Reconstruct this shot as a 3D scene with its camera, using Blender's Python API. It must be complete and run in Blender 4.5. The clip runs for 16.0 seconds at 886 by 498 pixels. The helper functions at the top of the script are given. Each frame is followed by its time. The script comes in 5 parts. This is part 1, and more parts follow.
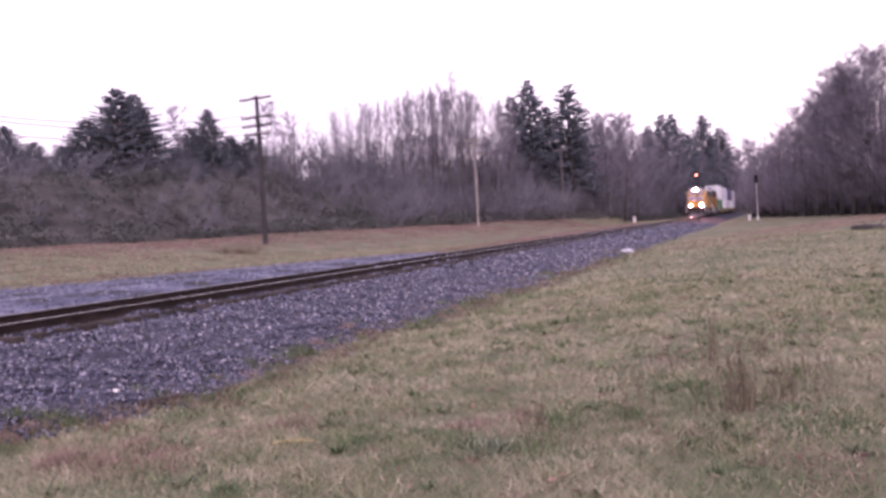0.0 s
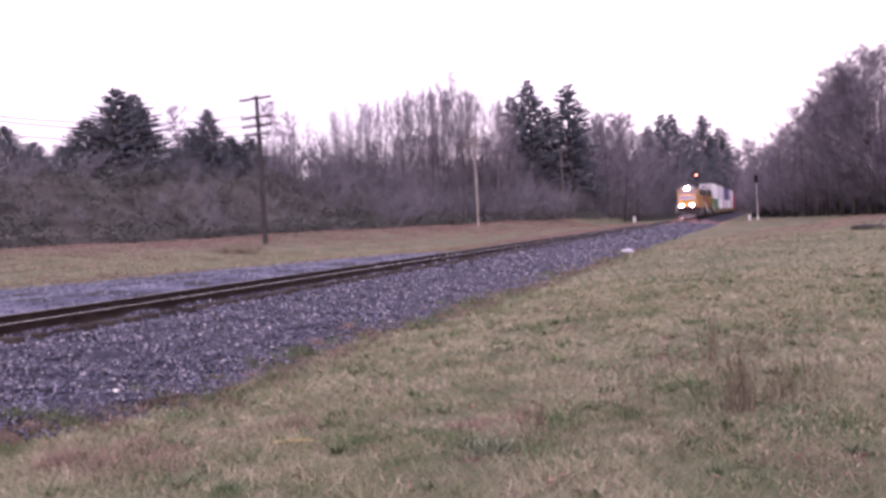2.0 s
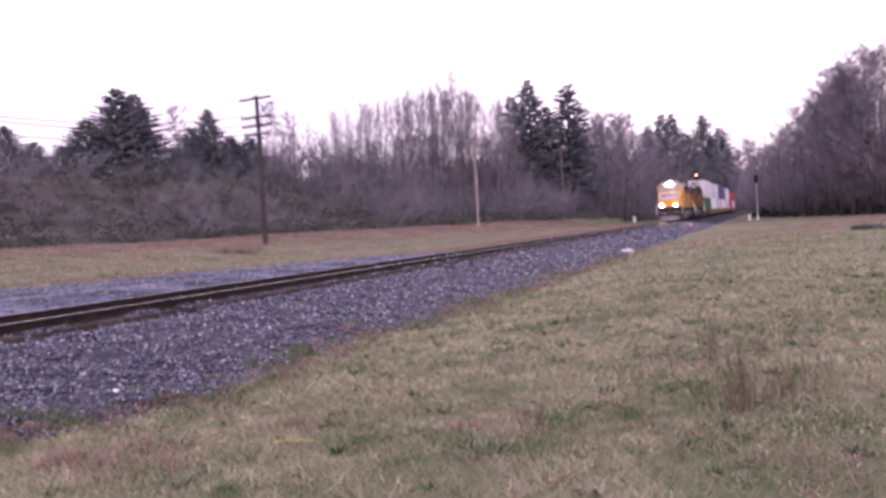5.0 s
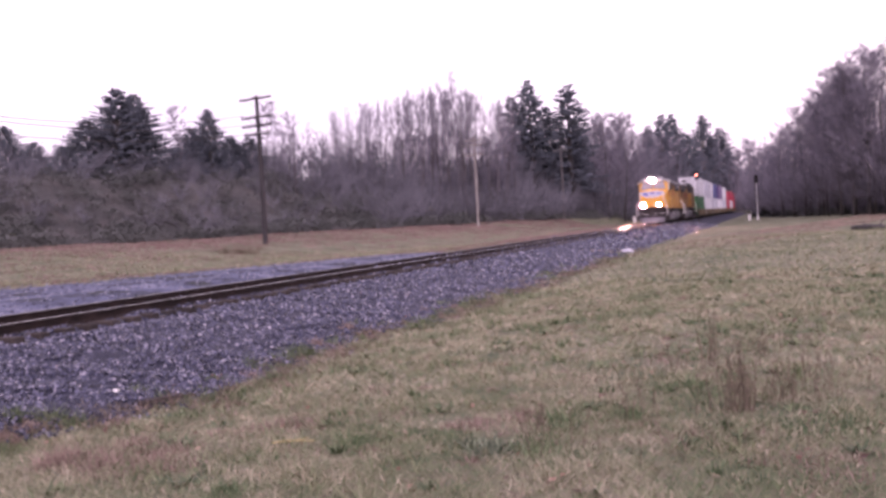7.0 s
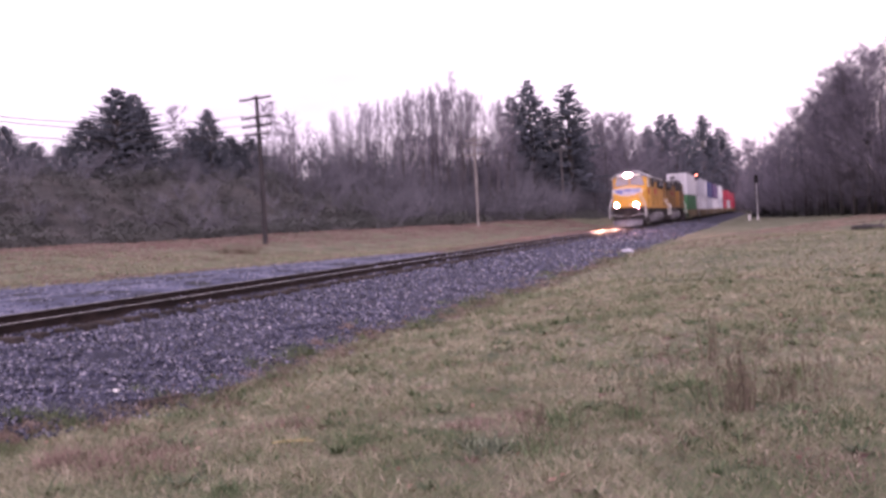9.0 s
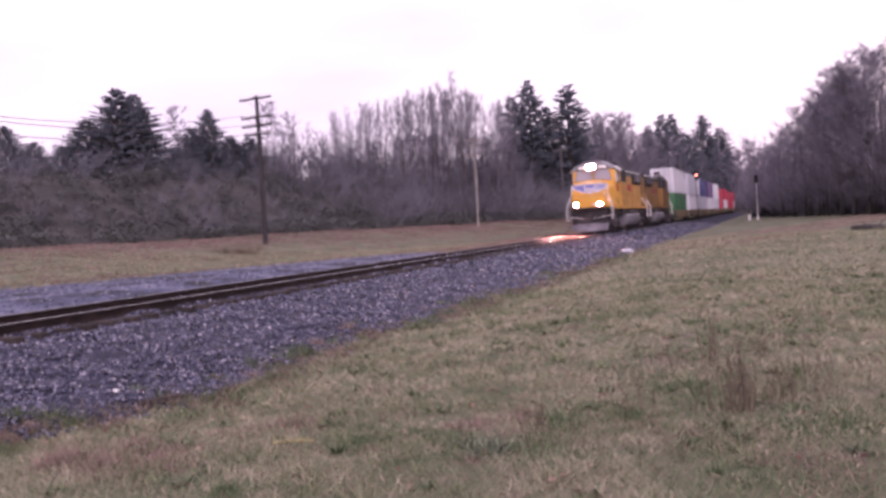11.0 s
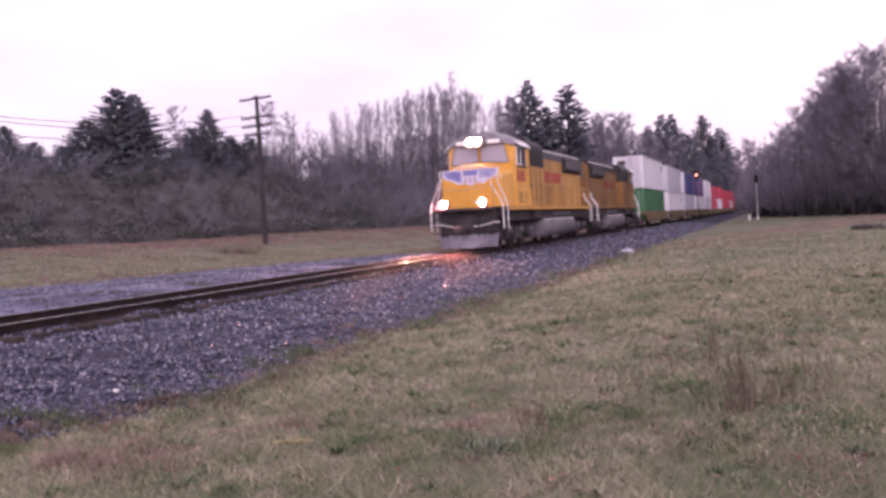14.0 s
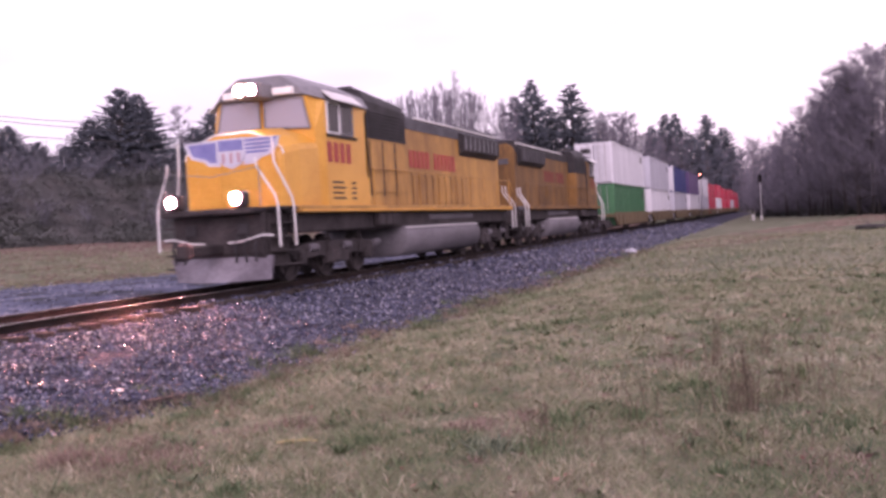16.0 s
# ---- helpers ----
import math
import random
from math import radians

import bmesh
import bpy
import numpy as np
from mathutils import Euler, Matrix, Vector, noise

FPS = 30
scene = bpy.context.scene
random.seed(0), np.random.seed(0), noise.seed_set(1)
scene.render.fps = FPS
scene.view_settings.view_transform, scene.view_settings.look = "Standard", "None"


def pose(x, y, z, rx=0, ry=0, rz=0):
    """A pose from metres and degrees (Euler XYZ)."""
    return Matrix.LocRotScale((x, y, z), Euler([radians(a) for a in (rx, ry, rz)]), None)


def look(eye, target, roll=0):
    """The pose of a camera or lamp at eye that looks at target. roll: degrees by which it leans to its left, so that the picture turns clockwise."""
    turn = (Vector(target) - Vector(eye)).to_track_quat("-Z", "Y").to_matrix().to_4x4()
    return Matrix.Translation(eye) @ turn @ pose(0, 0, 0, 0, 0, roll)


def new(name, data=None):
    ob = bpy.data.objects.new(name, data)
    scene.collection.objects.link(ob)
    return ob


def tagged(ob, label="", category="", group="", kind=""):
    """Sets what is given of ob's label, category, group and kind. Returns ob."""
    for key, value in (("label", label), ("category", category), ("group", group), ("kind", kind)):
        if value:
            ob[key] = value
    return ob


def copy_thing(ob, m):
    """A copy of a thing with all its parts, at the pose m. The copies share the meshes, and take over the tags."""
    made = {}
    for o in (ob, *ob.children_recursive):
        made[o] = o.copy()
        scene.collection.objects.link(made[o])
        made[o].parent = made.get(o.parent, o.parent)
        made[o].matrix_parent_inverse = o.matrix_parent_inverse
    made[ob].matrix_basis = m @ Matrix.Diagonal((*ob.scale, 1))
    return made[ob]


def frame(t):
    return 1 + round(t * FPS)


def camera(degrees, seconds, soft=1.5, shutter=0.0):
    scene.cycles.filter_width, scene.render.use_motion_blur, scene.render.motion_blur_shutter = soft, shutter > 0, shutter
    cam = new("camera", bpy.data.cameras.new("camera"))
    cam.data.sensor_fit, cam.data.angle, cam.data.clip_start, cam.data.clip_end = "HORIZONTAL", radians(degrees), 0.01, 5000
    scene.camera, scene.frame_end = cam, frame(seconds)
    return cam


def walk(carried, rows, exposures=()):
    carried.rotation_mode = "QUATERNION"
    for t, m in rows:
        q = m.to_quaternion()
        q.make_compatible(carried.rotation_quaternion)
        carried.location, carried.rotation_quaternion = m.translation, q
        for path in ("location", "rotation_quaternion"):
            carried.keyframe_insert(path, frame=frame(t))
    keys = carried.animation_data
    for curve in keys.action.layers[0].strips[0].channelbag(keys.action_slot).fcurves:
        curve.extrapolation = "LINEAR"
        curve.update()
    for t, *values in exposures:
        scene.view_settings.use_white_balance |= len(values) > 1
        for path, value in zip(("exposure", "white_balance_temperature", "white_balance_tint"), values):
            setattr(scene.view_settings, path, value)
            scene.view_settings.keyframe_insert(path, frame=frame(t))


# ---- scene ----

# ================= camera =================
TRACK_X = -11.65          # centre line of the track; rail tops lie at z = 0
EYE = (0.0, 0.0, 1.093)
YAW, PITCH, ROLL = 19.162, -1.416, -3.350


def view(dyaw=0.0, dpitch=0.0, droll=0.0):
    a, b = radians(YAW + dyaw), radians(PITCH + dpitch)
    target = (EYE[0] - math.sin(a) * math.cos(b), EYE[1] + math.cos(a) * math.cos(b), EYE[2] + math.sin(b))
    return look(EYE, target, ROLL + droll)


cam = camera(50.10, 16.0, soft=3.2, shutter=0.35)
walk(cam, [(0.0, view()), (7.5, view()), (15.6, view()), (15.8, view(0.03)), (16.0, view(0.205))],
     exposures=[(0.0, 0.31, 6500, 47), (7.2, 0.28, 6500, 47), (9.2, 0.14, 6500, 47), (14.0, 0.0, 6500, 47), (16.0, 0.08, 6500, 47)])

# ================= sky and sun =================
world = bpy.data.worlds.new("sky")
scene.world = world
world.use_nodes = True
wn, wl = world.node_tree.nodes, world.node_tree.links
wn.clear()
w_out, w_bg = wn.new("ShaderNodeOutputWorld"), wn.new("ShaderNodeBackground")
w_sky, w_mix = wn.new("ShaderNodeTexSky"), wn.new("ShaderNodeMixRGB")
w_sky.sky_type, w_sky.sun_disc = "NISHITA", False
w_sky.sun_elevation, w_sky.sun_rotation = radians(14), radians(20)
w_noise, w_ramp, w_co = wn.new("ShaderNodeTexNoise"), wn.new("ShaderNodeValToRGB"), wn.new("ShaderNodeTexCoord")
w_map = wn.new("ShaderNodeMapping")
w_map.inputs["Scale"].default_value = (1.2, 1.2, 4.5)
w_noise.inputs["Scale"].default_value, w_noise.inputs["Detail"].default_value = 2.2, 6
w_ramp.color_ramp.elements[0].position, w_ramp.color_ramp.elements[0].color = 0.32, (9.6, 9.3, 10.2, 1)
w_ramp.color_ramp.elements[1].position, w_ramp.color_ramp.elements[1].color = 0.62, (12.2, 11.9, 12.2, 1)
wl.new(w_co.outputs["Generated"], w_map.inputs["Vector"])
wl.new(w_map.outputs[0], w_noise.inputs["Vector"])
wl.new(w_noise.outputs["Fac"], w_ramp.inputs["Fac"])
w_mix.inputs["Fac"].default_value = 0.9       # a closed cloud cover, a little clear sky shining through
wl.new(w_sky.outputs[0], w_mix.inputs["Color1"])
wl.new(w_ramp.outputs[0], w_mix.inputs["Color2"])
wl.new(w_mix.outputs[0], w_bg.inputs["Color"])
w_bg.inputs["Strength"].default_value = 0.1
wl.new(w_bg.outputs[0], w_out.inputs["Surface"])

sun = new("sun", bpy.data.lights.new("sun", "SUN"))
sun.data.energy, sun.data.angle, sun.data.color = 1.4, radians(40), (1.0, 0.95, 0.92)
sun.matrix_world = look((22, -44, 22), (0, 10, 0))


# ================= materials =================
def material(name, stops, scale=3.0, fine=40.0, rough=0.8, metal=0.0, bump=0.3, bump_scale=None, island=0.0, spec=0.3,
             objrand=0.0, stretch=(1, 1, 1), depth=0.02):
    """Two-scale noise colour over a ramp of stops, with a fine relief."""
    m = bpy.data.materials.new(name)
    m.use_nodes = True
    n, l = m.node_tree.nodes, m.node_tree.links
    b = n["Principled BSDF"]
    b.inputs["Roughness"].default_value, b.inputs["Metallic"].default_value = rough, metal
    b.inputs["Specular IOR Level"].default_value = spec
    co, mp = n.new("ShaderNodeTexCoord"), n.new("ShaderNodeMapping")
    mp.inputs["Scale"].default_value = stretch
    l.new(co.outputs["Object"], mp.inputs["Vector"])
    big, small, mix = n.new("ShaderNodeTexNoise"), n.new("ShaderNodeTexNoise"), n.new("ShaderNodeMath")
    big.inputs["Scale"].default_value, big.inputs["Detail"].default_value = scale, 5
    small.inputs["Scale"].default_value, small.inputs["Detail"].default_value = fine, 4
    for k in (big, small):
        l.new(mp.outputs[0], k.inputs["Vector"])
    mix.operation = "MULTIPLY_ADD"
    l.new(small.outputs["Fac"], mix.inputs[0])
    mix.inputs[1].default_value = 0.45
    sub = n.new("ShaderNodeMath")
    sub.operation = "MULTIPLY_ADD"
    l.new(big.outputs["Fac"], sub.inputs[0])
    sub.inputs[1].default_value, sub.inputs[2].default_value = 0.85, -0.15
    l.new(sub.outputs[0], mix.inputs[2])
    last = mix
    for kind, amount in (("island", island), ("object", objrand)):
        if amount:
            src = n.new("ShaderNodeNewGeometry") if kind == "island" else n.new("ShaderNodeObjectInfo")
            add = n.new("ShaderNodeMath")
            add.operation = "MULTIPLY_ADD"
            l.new(src.outputs["Random Per Island" if kind == "island" else "Random"], add.inputs[0])
            add.inputs[1].default_value = amount
            off = n.new("ShaderNodeMath")
            off.operation = "ADD"
            off.inputs[1].default_value = -amount / 2
            l.new(last.outputs[0], off.inputs[0])
            l.new(off.outputs[0], add.inputs[2])
            last = add
    ramp = n.new("ShaderNodeValToRGB")
    els = ramp.color_ramp.elements
    for i, (p, c) in enumerate(stops):
        e = els[i] if i < 2 else els.new(p)
        e.position, e.color = p, (*c, 1)
    l.new(last.outputs[0], ramp.inputs["Fac"])
    l.new(ramp.outputs[0], b.inputs["Base Color"])
    if bump:
        bp = n.new("ShaderNodeBump")
        bp.inputs["Strength"].default_value, bp.inputs["Distance"].default_value = bump, depth
        bn = n.new("ShaderNodeTexNoise")
        bn.inputs["Scale"].default_value, bn.inputs["Detail"].default_value = bump_scale or fine, 5
        l.new(mp.outputs[0], bn.inputs["Vector"])
        l.new(bn.outputs["Fac"], bp.inputs["Height"])
        l.new(bp.outputs[0], b.inputs["Normal"])
    return m


def two(a, b, lo=0.3, hi=0.7):
    return [(lo, a), (hi, b)]


def glow(name, colour, strength):
    m = bpy.data.materials.new(name)
    m.use_nodes = True
    b = m.node_tree.nodes["Principled BSDF"]
    b.inputs["Base Color"].default_value = (*colour, 1)
    b.inputs["Emission Color"].default_value = (*colour, 1)
    b.inputs["Emission Strength"].default_value = strength
    return m


M = {}
M["field"] = material("winter_grass_soil", [(0.34, (0.07, 0.09, 0.05)), (0.43, (0.12, 0.142, 0.082)), (0.5, (0.168, 0.155, 0.108)), (0.57, (0.155, 0.178, 0.102)), (0.68, (0.25, 0.215, 0.165))],
                      scale=0.7, fine=5.0, rough=0.95, bump=0.9, bump_scale=22, depth=0.06)
M["blade"] = material("grass_blade", [(0.2, (0.075, 0.12, 0.055)), (0.33, (0.15, 0.2, 0.1)), (0.43, (0.225, 0.208, 0.14)), (0.53, (0.215, 0.255, 0.135)), (0.65, (0.35, 0.305, 0.215)), (0.79, (0.46, 0.425, 0.31))],
                      scale=0.9, fine=3.4, rough=0.8, bump=0, island=0.5)
M["dry_stem"] = material("dry_weed_stem", two((0.09, 0.074, 0.052), (0.21, 0.172, 0.125)), rough=0.9, bump=0, island=0.4)
# bed colour is darkened to stand in for shade between the stones
M["ballast_bed"] = material("ballast_bed", two((0.018, 0.02, 0.034), (0.055, 0.058, 0.09)), scale=1.2, fine=16, rough=0.95, bump=1.0, bump_scale=15, depth=0.08)
M["stone"] = material("crushed_basalt", [(0.12, (0.013, 0.015, 0.028)), (0.5, (0.042, 0.046, 0.083)), (0.84, (0.098, 0.102, 0.16)), (0.985, (0.3, 0.285, 0.34))],
                      scale=6, fine=60, rough=0.25, bump=0.2, island=0.95, spec=0.55)
M["gravel_road"] = material("gravel_road", [(0.34, (0.05, 0.055, 0.05)), (0.43, (0.07, 0.078, 0.112)), (0.54, (0.115, 0.126, 0.19)), (0.64, (0.2, 0.208, 0.27))], scale=0.45, fine=3.5, rough=0.95, spec=0.08, bump=0.6, bump_scale=18)
M["tie"] = material("creosoted_timber", two((0.018, 0.015, 0.014), (0.06, 0.048, 0.043)), scale=2, fine=30, rough=0.9, bump=0.6, objrand=0.3, stretch=(0.4, 4, 4))
M["rail"] = material("rusty_rail_steel", two((0.014, 0.011, 0.011), (0.04, 0.028, 0.025)), scale=3, fine=40, rough=0.85, bump=0.3, spec=0.1)
M["rail_top"] = material("polished_rail_head", two((0.13, 0.115, 0.105), (0.4, 0.39, 0.38), 0.32, 0.6), scale=4.5, fine=30, rough=0.2, metal=1.0, bump=0)
M["bark"] = material("bark", two((0.05, 0.046, 0.046), (0.115, 0.104, 0.1)), scale=1.5, fine=14, rough=0.95, bump=0.6, stretch=(3, 3, 0.6), objrand=0.3)
M["pale_bark"] = material("pale_alder_bark", two((0.075, 0.066, 0.072), (0.165, 0.148, 0.156)), scale=1.5, fine=10, rough=0.95, bump=0.4, stretch=(3, 3, 0.8), objrand=0.3)
M["twig"] = material("winter_twigs", two((0.125, 0.115, 0.142), (0.245, 0.23, 0.272)), scale=0.5, fine=6, rough=0.9, bump=0, island=0.3, objrand=0.25)
# distance haze is put into the needles as a raised, bluish tone
M["needle"] = material("conifer_needles", two((0.084, 0.096, 0.116), (0.15, 0.17, 0.204)), scale=0.8, fine=7, rough=0.8, bump=0, island=0.4, objrand=0.2)
M["bramble"] = material("bramble_leaves", [(0.25, (0.07, 0.077, 0.073)), (0.55, (0.104, 0.11, 0.104)), (0.8, (0.14, 0.135, 0.13))], scale=0.25, fine=4, rough=0.8, bump=0, island=0.14)
M["brush"] = material("brush_stems", two((0.09, 0.09, 0.104), (0.205, 0.2, 0.23)), scale=0.4, fine=5, rough=0.9, bump=0, island=0.35)
M["rank"] = material("rank_dead_grass", two((0.16, 0.105, 0.095), (0.31, 0.218, 0.195)), scale=0.3, fine=4, rough=0.9, bump=0, island=0.5)
M["rosette"] = material("weed_rosette_leaf", two((0.06, 0.09, 0.045), (0.16, 0.2, 0.1)), scale=0.8, fine=6, rough=0.7, bump=0, island=0.5)
M["dead_leaf"] = material("dead_leaf", [(0.25, (0.07, 0.04, 0.03)), (0.55, (0.2, 0.1, 0.07)), (0.8, (0.36, 0.26, 0.19))], rough=0.8, bump=0, island=0.7)
M["pole_wood"] = material("weathered_pole_timber", two((0.019, 0.018, 0.02), (0.05, 0.046, 0.049)), scale=2, fine=25, rough=0.95, bump=0.5, stretch=(6, 6, 0.5), objrand=0.3)
M["pale_pole"] = material("silvered_pole_timber", two((0.2, 0.18, 0.17), (0.4, 0.365, 0.34)), scale=2, fine=25, rough=0.95, bump=0.5, stretch=(6, 6, 0.5))
M["grey_pole"] = material("grey_pole_timber", two((0.09, 0.082, 0.082), (0.2, 0.182, 0.178)), scale=2, fine=25, rough=0.95, bump=0.5, stretch=(6, 6, 0.5))
M["wire"] = material("dull_wire", two((0.03, 0.028, 0.03), (0.07, 0.065, 0.07)), rough=0.6, bump=0)
M["yellow"] = material("armour_yellow_paint", two((0.62, 0.29, 0.03), (0.78, 0.4, 0.06)), scale=0.9, fine=14, rough=0.42, bump=0.05, spec=0.5)
M["yellow_dirty"] = material("dusty_yellow_paint", two((0.27, 0.135, 0.04), (0.58, 0.31, 0.075)), scale=1.3, fine=10, rough=0.6, bump=0.08, spec=0.4, stretch=(1, 1, 0.3))
M["loco_grey"] = material("harbour_mist_grey_paint", two((0.17, 0.165, 0.18), (0.28, 0.27, 0.29)), scale=1.2, fine=14, rough=0.5, bump=0.08)
M["hood_grey"] = material("sooty_grey_roof_paint", two((0.07, 0.068, 0.076), (0.15, 0.145, 0.16)), scale=1.2, fine=14, rough=0.75, bump=0.1, spec=0.2)
M["loco_dark"] = material("sooty_grille", two((0.02, 0.019, 0.02), (0.055, 0.05, 0.055)), scale=2, fine=20, rough=0.7, bump=0.2)
M["under"] = material("brake_dust_grey", two((0.022, 0.019, 0.02), (0.075, 0.063, 0.064)), scale=1.5, fine=16, rough=0.85, bump=0.25)
M["tank"] = material("grey_tank_paint", two((0.1, 0.092, 0.104), (0.2, 0.188, 0.205)), scale=1.2, fine=14, rough=0.6, bump=0.1, stretch=(1, 0.4, 1))
M["plow"] = material("plow_steel_paint", two((0.15, 0.135, 0.16), (0.3, 0.28, 0.32)), scale=2, fine=14, rough=0.6, bump=0.1)
M["red"] = material("red_letter_film", two((0.32, 0.04, 0.03), (0.44, 0.065, 0.05)), rough=0.5, bump=0)
M["white"] = material("white_paint", two((0.66, 0.64, 0.63), (0.82, 0.81, 0.8)), scale=1.5, fine=20, rough=0.5, bump=0.05)
M["wing_blue"] = material("pale_blue_emblem", two((0.16, 0.17, 0.38), (0.26, 0.27, 0.5)), rough=0.5, bump=0)
M["wing_grey"] = material("pale_silver_emblem", two((0.5, 0.5, 0.58), (0.64, 0.64, 0.7)), rough=0.5, bump=0)
M["shield_stripe"] = material("faded_pink_stripe", two((0.42, 0.24, 0.26), (0.52, 0.32, 0.34)), rough=0.5, bump=0)
M["steel"] = material("worn_steel", two((0.25, 0.24, 0.24), (0.5, 0.48, 0.47)), rough=0.35, metal=1.0, bump=0.1)
M["headlight"] = glow("lit_headlight", (1.0, 0.66, 0.45), 4000)
M["ditch"] = glow("lit_ditch_light", (1.0, 0.4, 0.33), 9000)
M["board_lit"] = glow("lit_number_board", (0.8, 0.76, 0.72), 0.25)
M["signal_red"] = glow("lit_red_signal", (1.0, 0.27, 0.17), 12)


def glass(name, tint, rough=0.05, coat=0.0):
    m = bpy.data.materials.new(name)
    m.use_nodes = True
    b = m.node_tree.nodes["Principled BSDF"]
    b.inputs["Base Color"].default_value = (*tint, 1)
    b.inputs["Roughness"].default_value = rough
    b.inputs["IOR"].default_value = 1.5
    b.inputs["Specular IOR Level"].default_value = 0.6
    b.inputs["Coat Weight"].default_value = coat
    return m


M["cab_glass"] = glass("dark_cab_glass", (0.03, 0.03, 0.035), 0.25)
M["cab_glass"].node_tree.nodes["Principled BSDF"].inputs["Specular IOR Level"].default_value = 0.2
# the sky's reflection is put into the pale base colour
M["windshield"] = glass("pale_windshield_glass", (0.34, 0.31, 0.36), 0.12, 1.0)


def paint(name, a, b):
    M[name] = material(name + "_container_paint", two(a, b), scale=0.7, fine=9, rough=0.55, bump=0.06, stretch=(1, 1, 0.35), objrand=0.25)


paint("box_white", (0.48, 0.475, 0.51), (0.68, 0.67, 0.71))
paint("box_grey", (0.36, 0.36, 0.41), (0.52, 0.52, 0.58))
paint("box_green", (0.03, 0.12, 0.055), (0.06, 0.19, 0.09))
paint("box_blue", (0.02, 0.03, 0.11), (0.045, 0.055, 0.19))
paint("box_purple", (0.08, 0.05, 0.13), (0.14, 0.09, 0.2))
paint("box_red", (0.34, 0.02, 0.045), (0.52, 0.04, 0.08))
paint("box_brown", (0.16, 0.06, 0.04), (0.26, 0.1, 0.07))
paint("well_yellow", (0.09, 0.065, 0.035), (0.18, 0.13, 0.07))


# ================= mesh helpers =================
class Geo:
    """Collects vertices and faces of one mesh."""

    def __init__(self):
        self.v, self.f, self.mi = [], [], []

    def face(self, ids, mi=0):
        self.f.append(tuple(ids))
        self.mi.append(mi)

    def quad(self, a, b, c, d, mi=0):
        i = len(self.v)
        self.v += [tuple(a), tuple(b), tuple(c), tuple(d)]
        self.face((i, i + 1, i + 2, i + 3), mi)

    def box(self, x0, x1, y0, y1, z0, z1, mi=0, bevel=0.0):
        """A box whose upright edges and rims are chamfered by bevel."""
        i, b = len(self.v), min(bevel, (x1 - x0) / 2.1, (y1 - y0) / 2.1, (z1 - z0) / 2.1)
        if b <= 0:
            self.v += [(x, y, z) for z in (z0, z1) for x, y in ((x0, y0), (x1, y0), (x1, y1), (x0, y1))]
            for q in ((3, 2, 1, 0), (4, 5, 6, 7), (0, 1, 5, 4), (1, 2, 6, 5), (2, 3, 7, 6), (3, 0, 4, 7)):
                self.face([i + k for k in q], mi)
            return
        rings = ((b, z0), (0, z0 + b), (0, z1 - b), (b, z1))
        for inset, z in rings:
            X0, X1, Y0, Y1 = x0 + inset, x1 - inset, y0 + inset, y1 - inset
            self.v += [(x, y, z) for x, y in ((X0 + b, Y0), (X1 - b, Y0), (X1, Y0 + b), (X1, Y1 - b), (X1 - b, Y1), (X0 + b, Y1), (X0, Y1 - b), (X0, Y0 + b))]
        for r in range(3):
            for k in range(8):
                a, c = i + r * 8 + k, i + r * 8 + (k + 1) % 8
                self.face((a, c, c + 8, a + 8), mi)
        self.face([i + k for k in range(7, -1, -1)], mi)
        self.face([i + 24 + k for k in range(8)], mi)

    def loft(self, rings, mi=0, caps=True):
        """Joins equally long closed rings of points."""
        i, n = len(self.v), len(rings[0])
        for r in rings:
            self.v += [tuple(q) for q in r]
        for r in range(len(rings) - 1):
            for k in range(n):
                a, c = i + r * n + k, i + r * n + (k + 1) % n
                self.face((a, c, c + n, a + n), mi)
        if caps:
            self.face([i + k for k in range(n - 1, -1, -1)], mi)
            self.face([i + (len(rings) - 1) * n + k for k in range(n)], mi)

    def tube(self, pts, radii, sides=6, mi=0, tip=False):
        pts = [Vector(q) for q in pts]
        rings = []
        up = None
        for k, q in enumerate(pts):
            d = (pts[min(k + 1, len(pts) - 1)] - pts[max(k - 1, 0)]).normalized()
            if up is None:
                up = d.orthogonal().normalized()
            up = (up - d * up.dot(d))
            up = up.normalized() if up.length > 1e-6 else d.orthogonal().normalized()
            side = d.cross(up)
            rings.append([q + (up * math.cos(a) + side * math.sin(a)) * radii[k] for a in (2 * math.pi * j / sides for j in range(sides))])
        if not tip:
            self.loft(rings, mi)
            return
        i, n = len(self.v), sides
        for r in rings[:-1]:
            self.v += [tuple(q) for q in r]
        for r in range(len(rings) - 2):
            for k in range(n):
                a, c = i + r * n + k, i + r * n + (k + 1) % n
                self.face((a, c, c + n, a + n), mi)
        top = len(self.v)
        self.v.append(tuple(pts[-1]))
        base = i + (len(rings) - 2) * n
        for k in range(n):
            self.face((base + k, base + (k + 1) % n, top), mi)

    def cyl(self, a, b, r, sides=16, mi=0):
        self.tube([a, b], [r, r], sides, mi)

    def mesh(self, name, mats, smooth=False):
        me = bpy.data.meshes.new(name)
        me.from_pydata(self.v, [], self.f)
        for m in mats if isinstance(mats, (list, tuple)) else [mats]:
            me.materials.append(m)
        if len(me.materials) > 1:
            me.polygons.foreach_set("material_index", self.mi)
        if smooth:
            me.polygons.foreach_set("use_smooth", [True] * len(self.f))
        me.update()
        return me


def part(name, geo, mats, parent=None, label="", smooth=False):
    ob = new(name, geo.mesh(name, mats, smooth) if isinstance(geo, Geo) else geo)
    ob.parent = parent
    if label:
        tagged(ob, label)
    return ob


def thing(name, label, category, group="", kind="", at=None):
    ob = new(name)
    ob.empty_display_size = 0.3
    if at is not None:
        ob.matrix_basis = at
    return tagged(ob, label, category, group, kind)


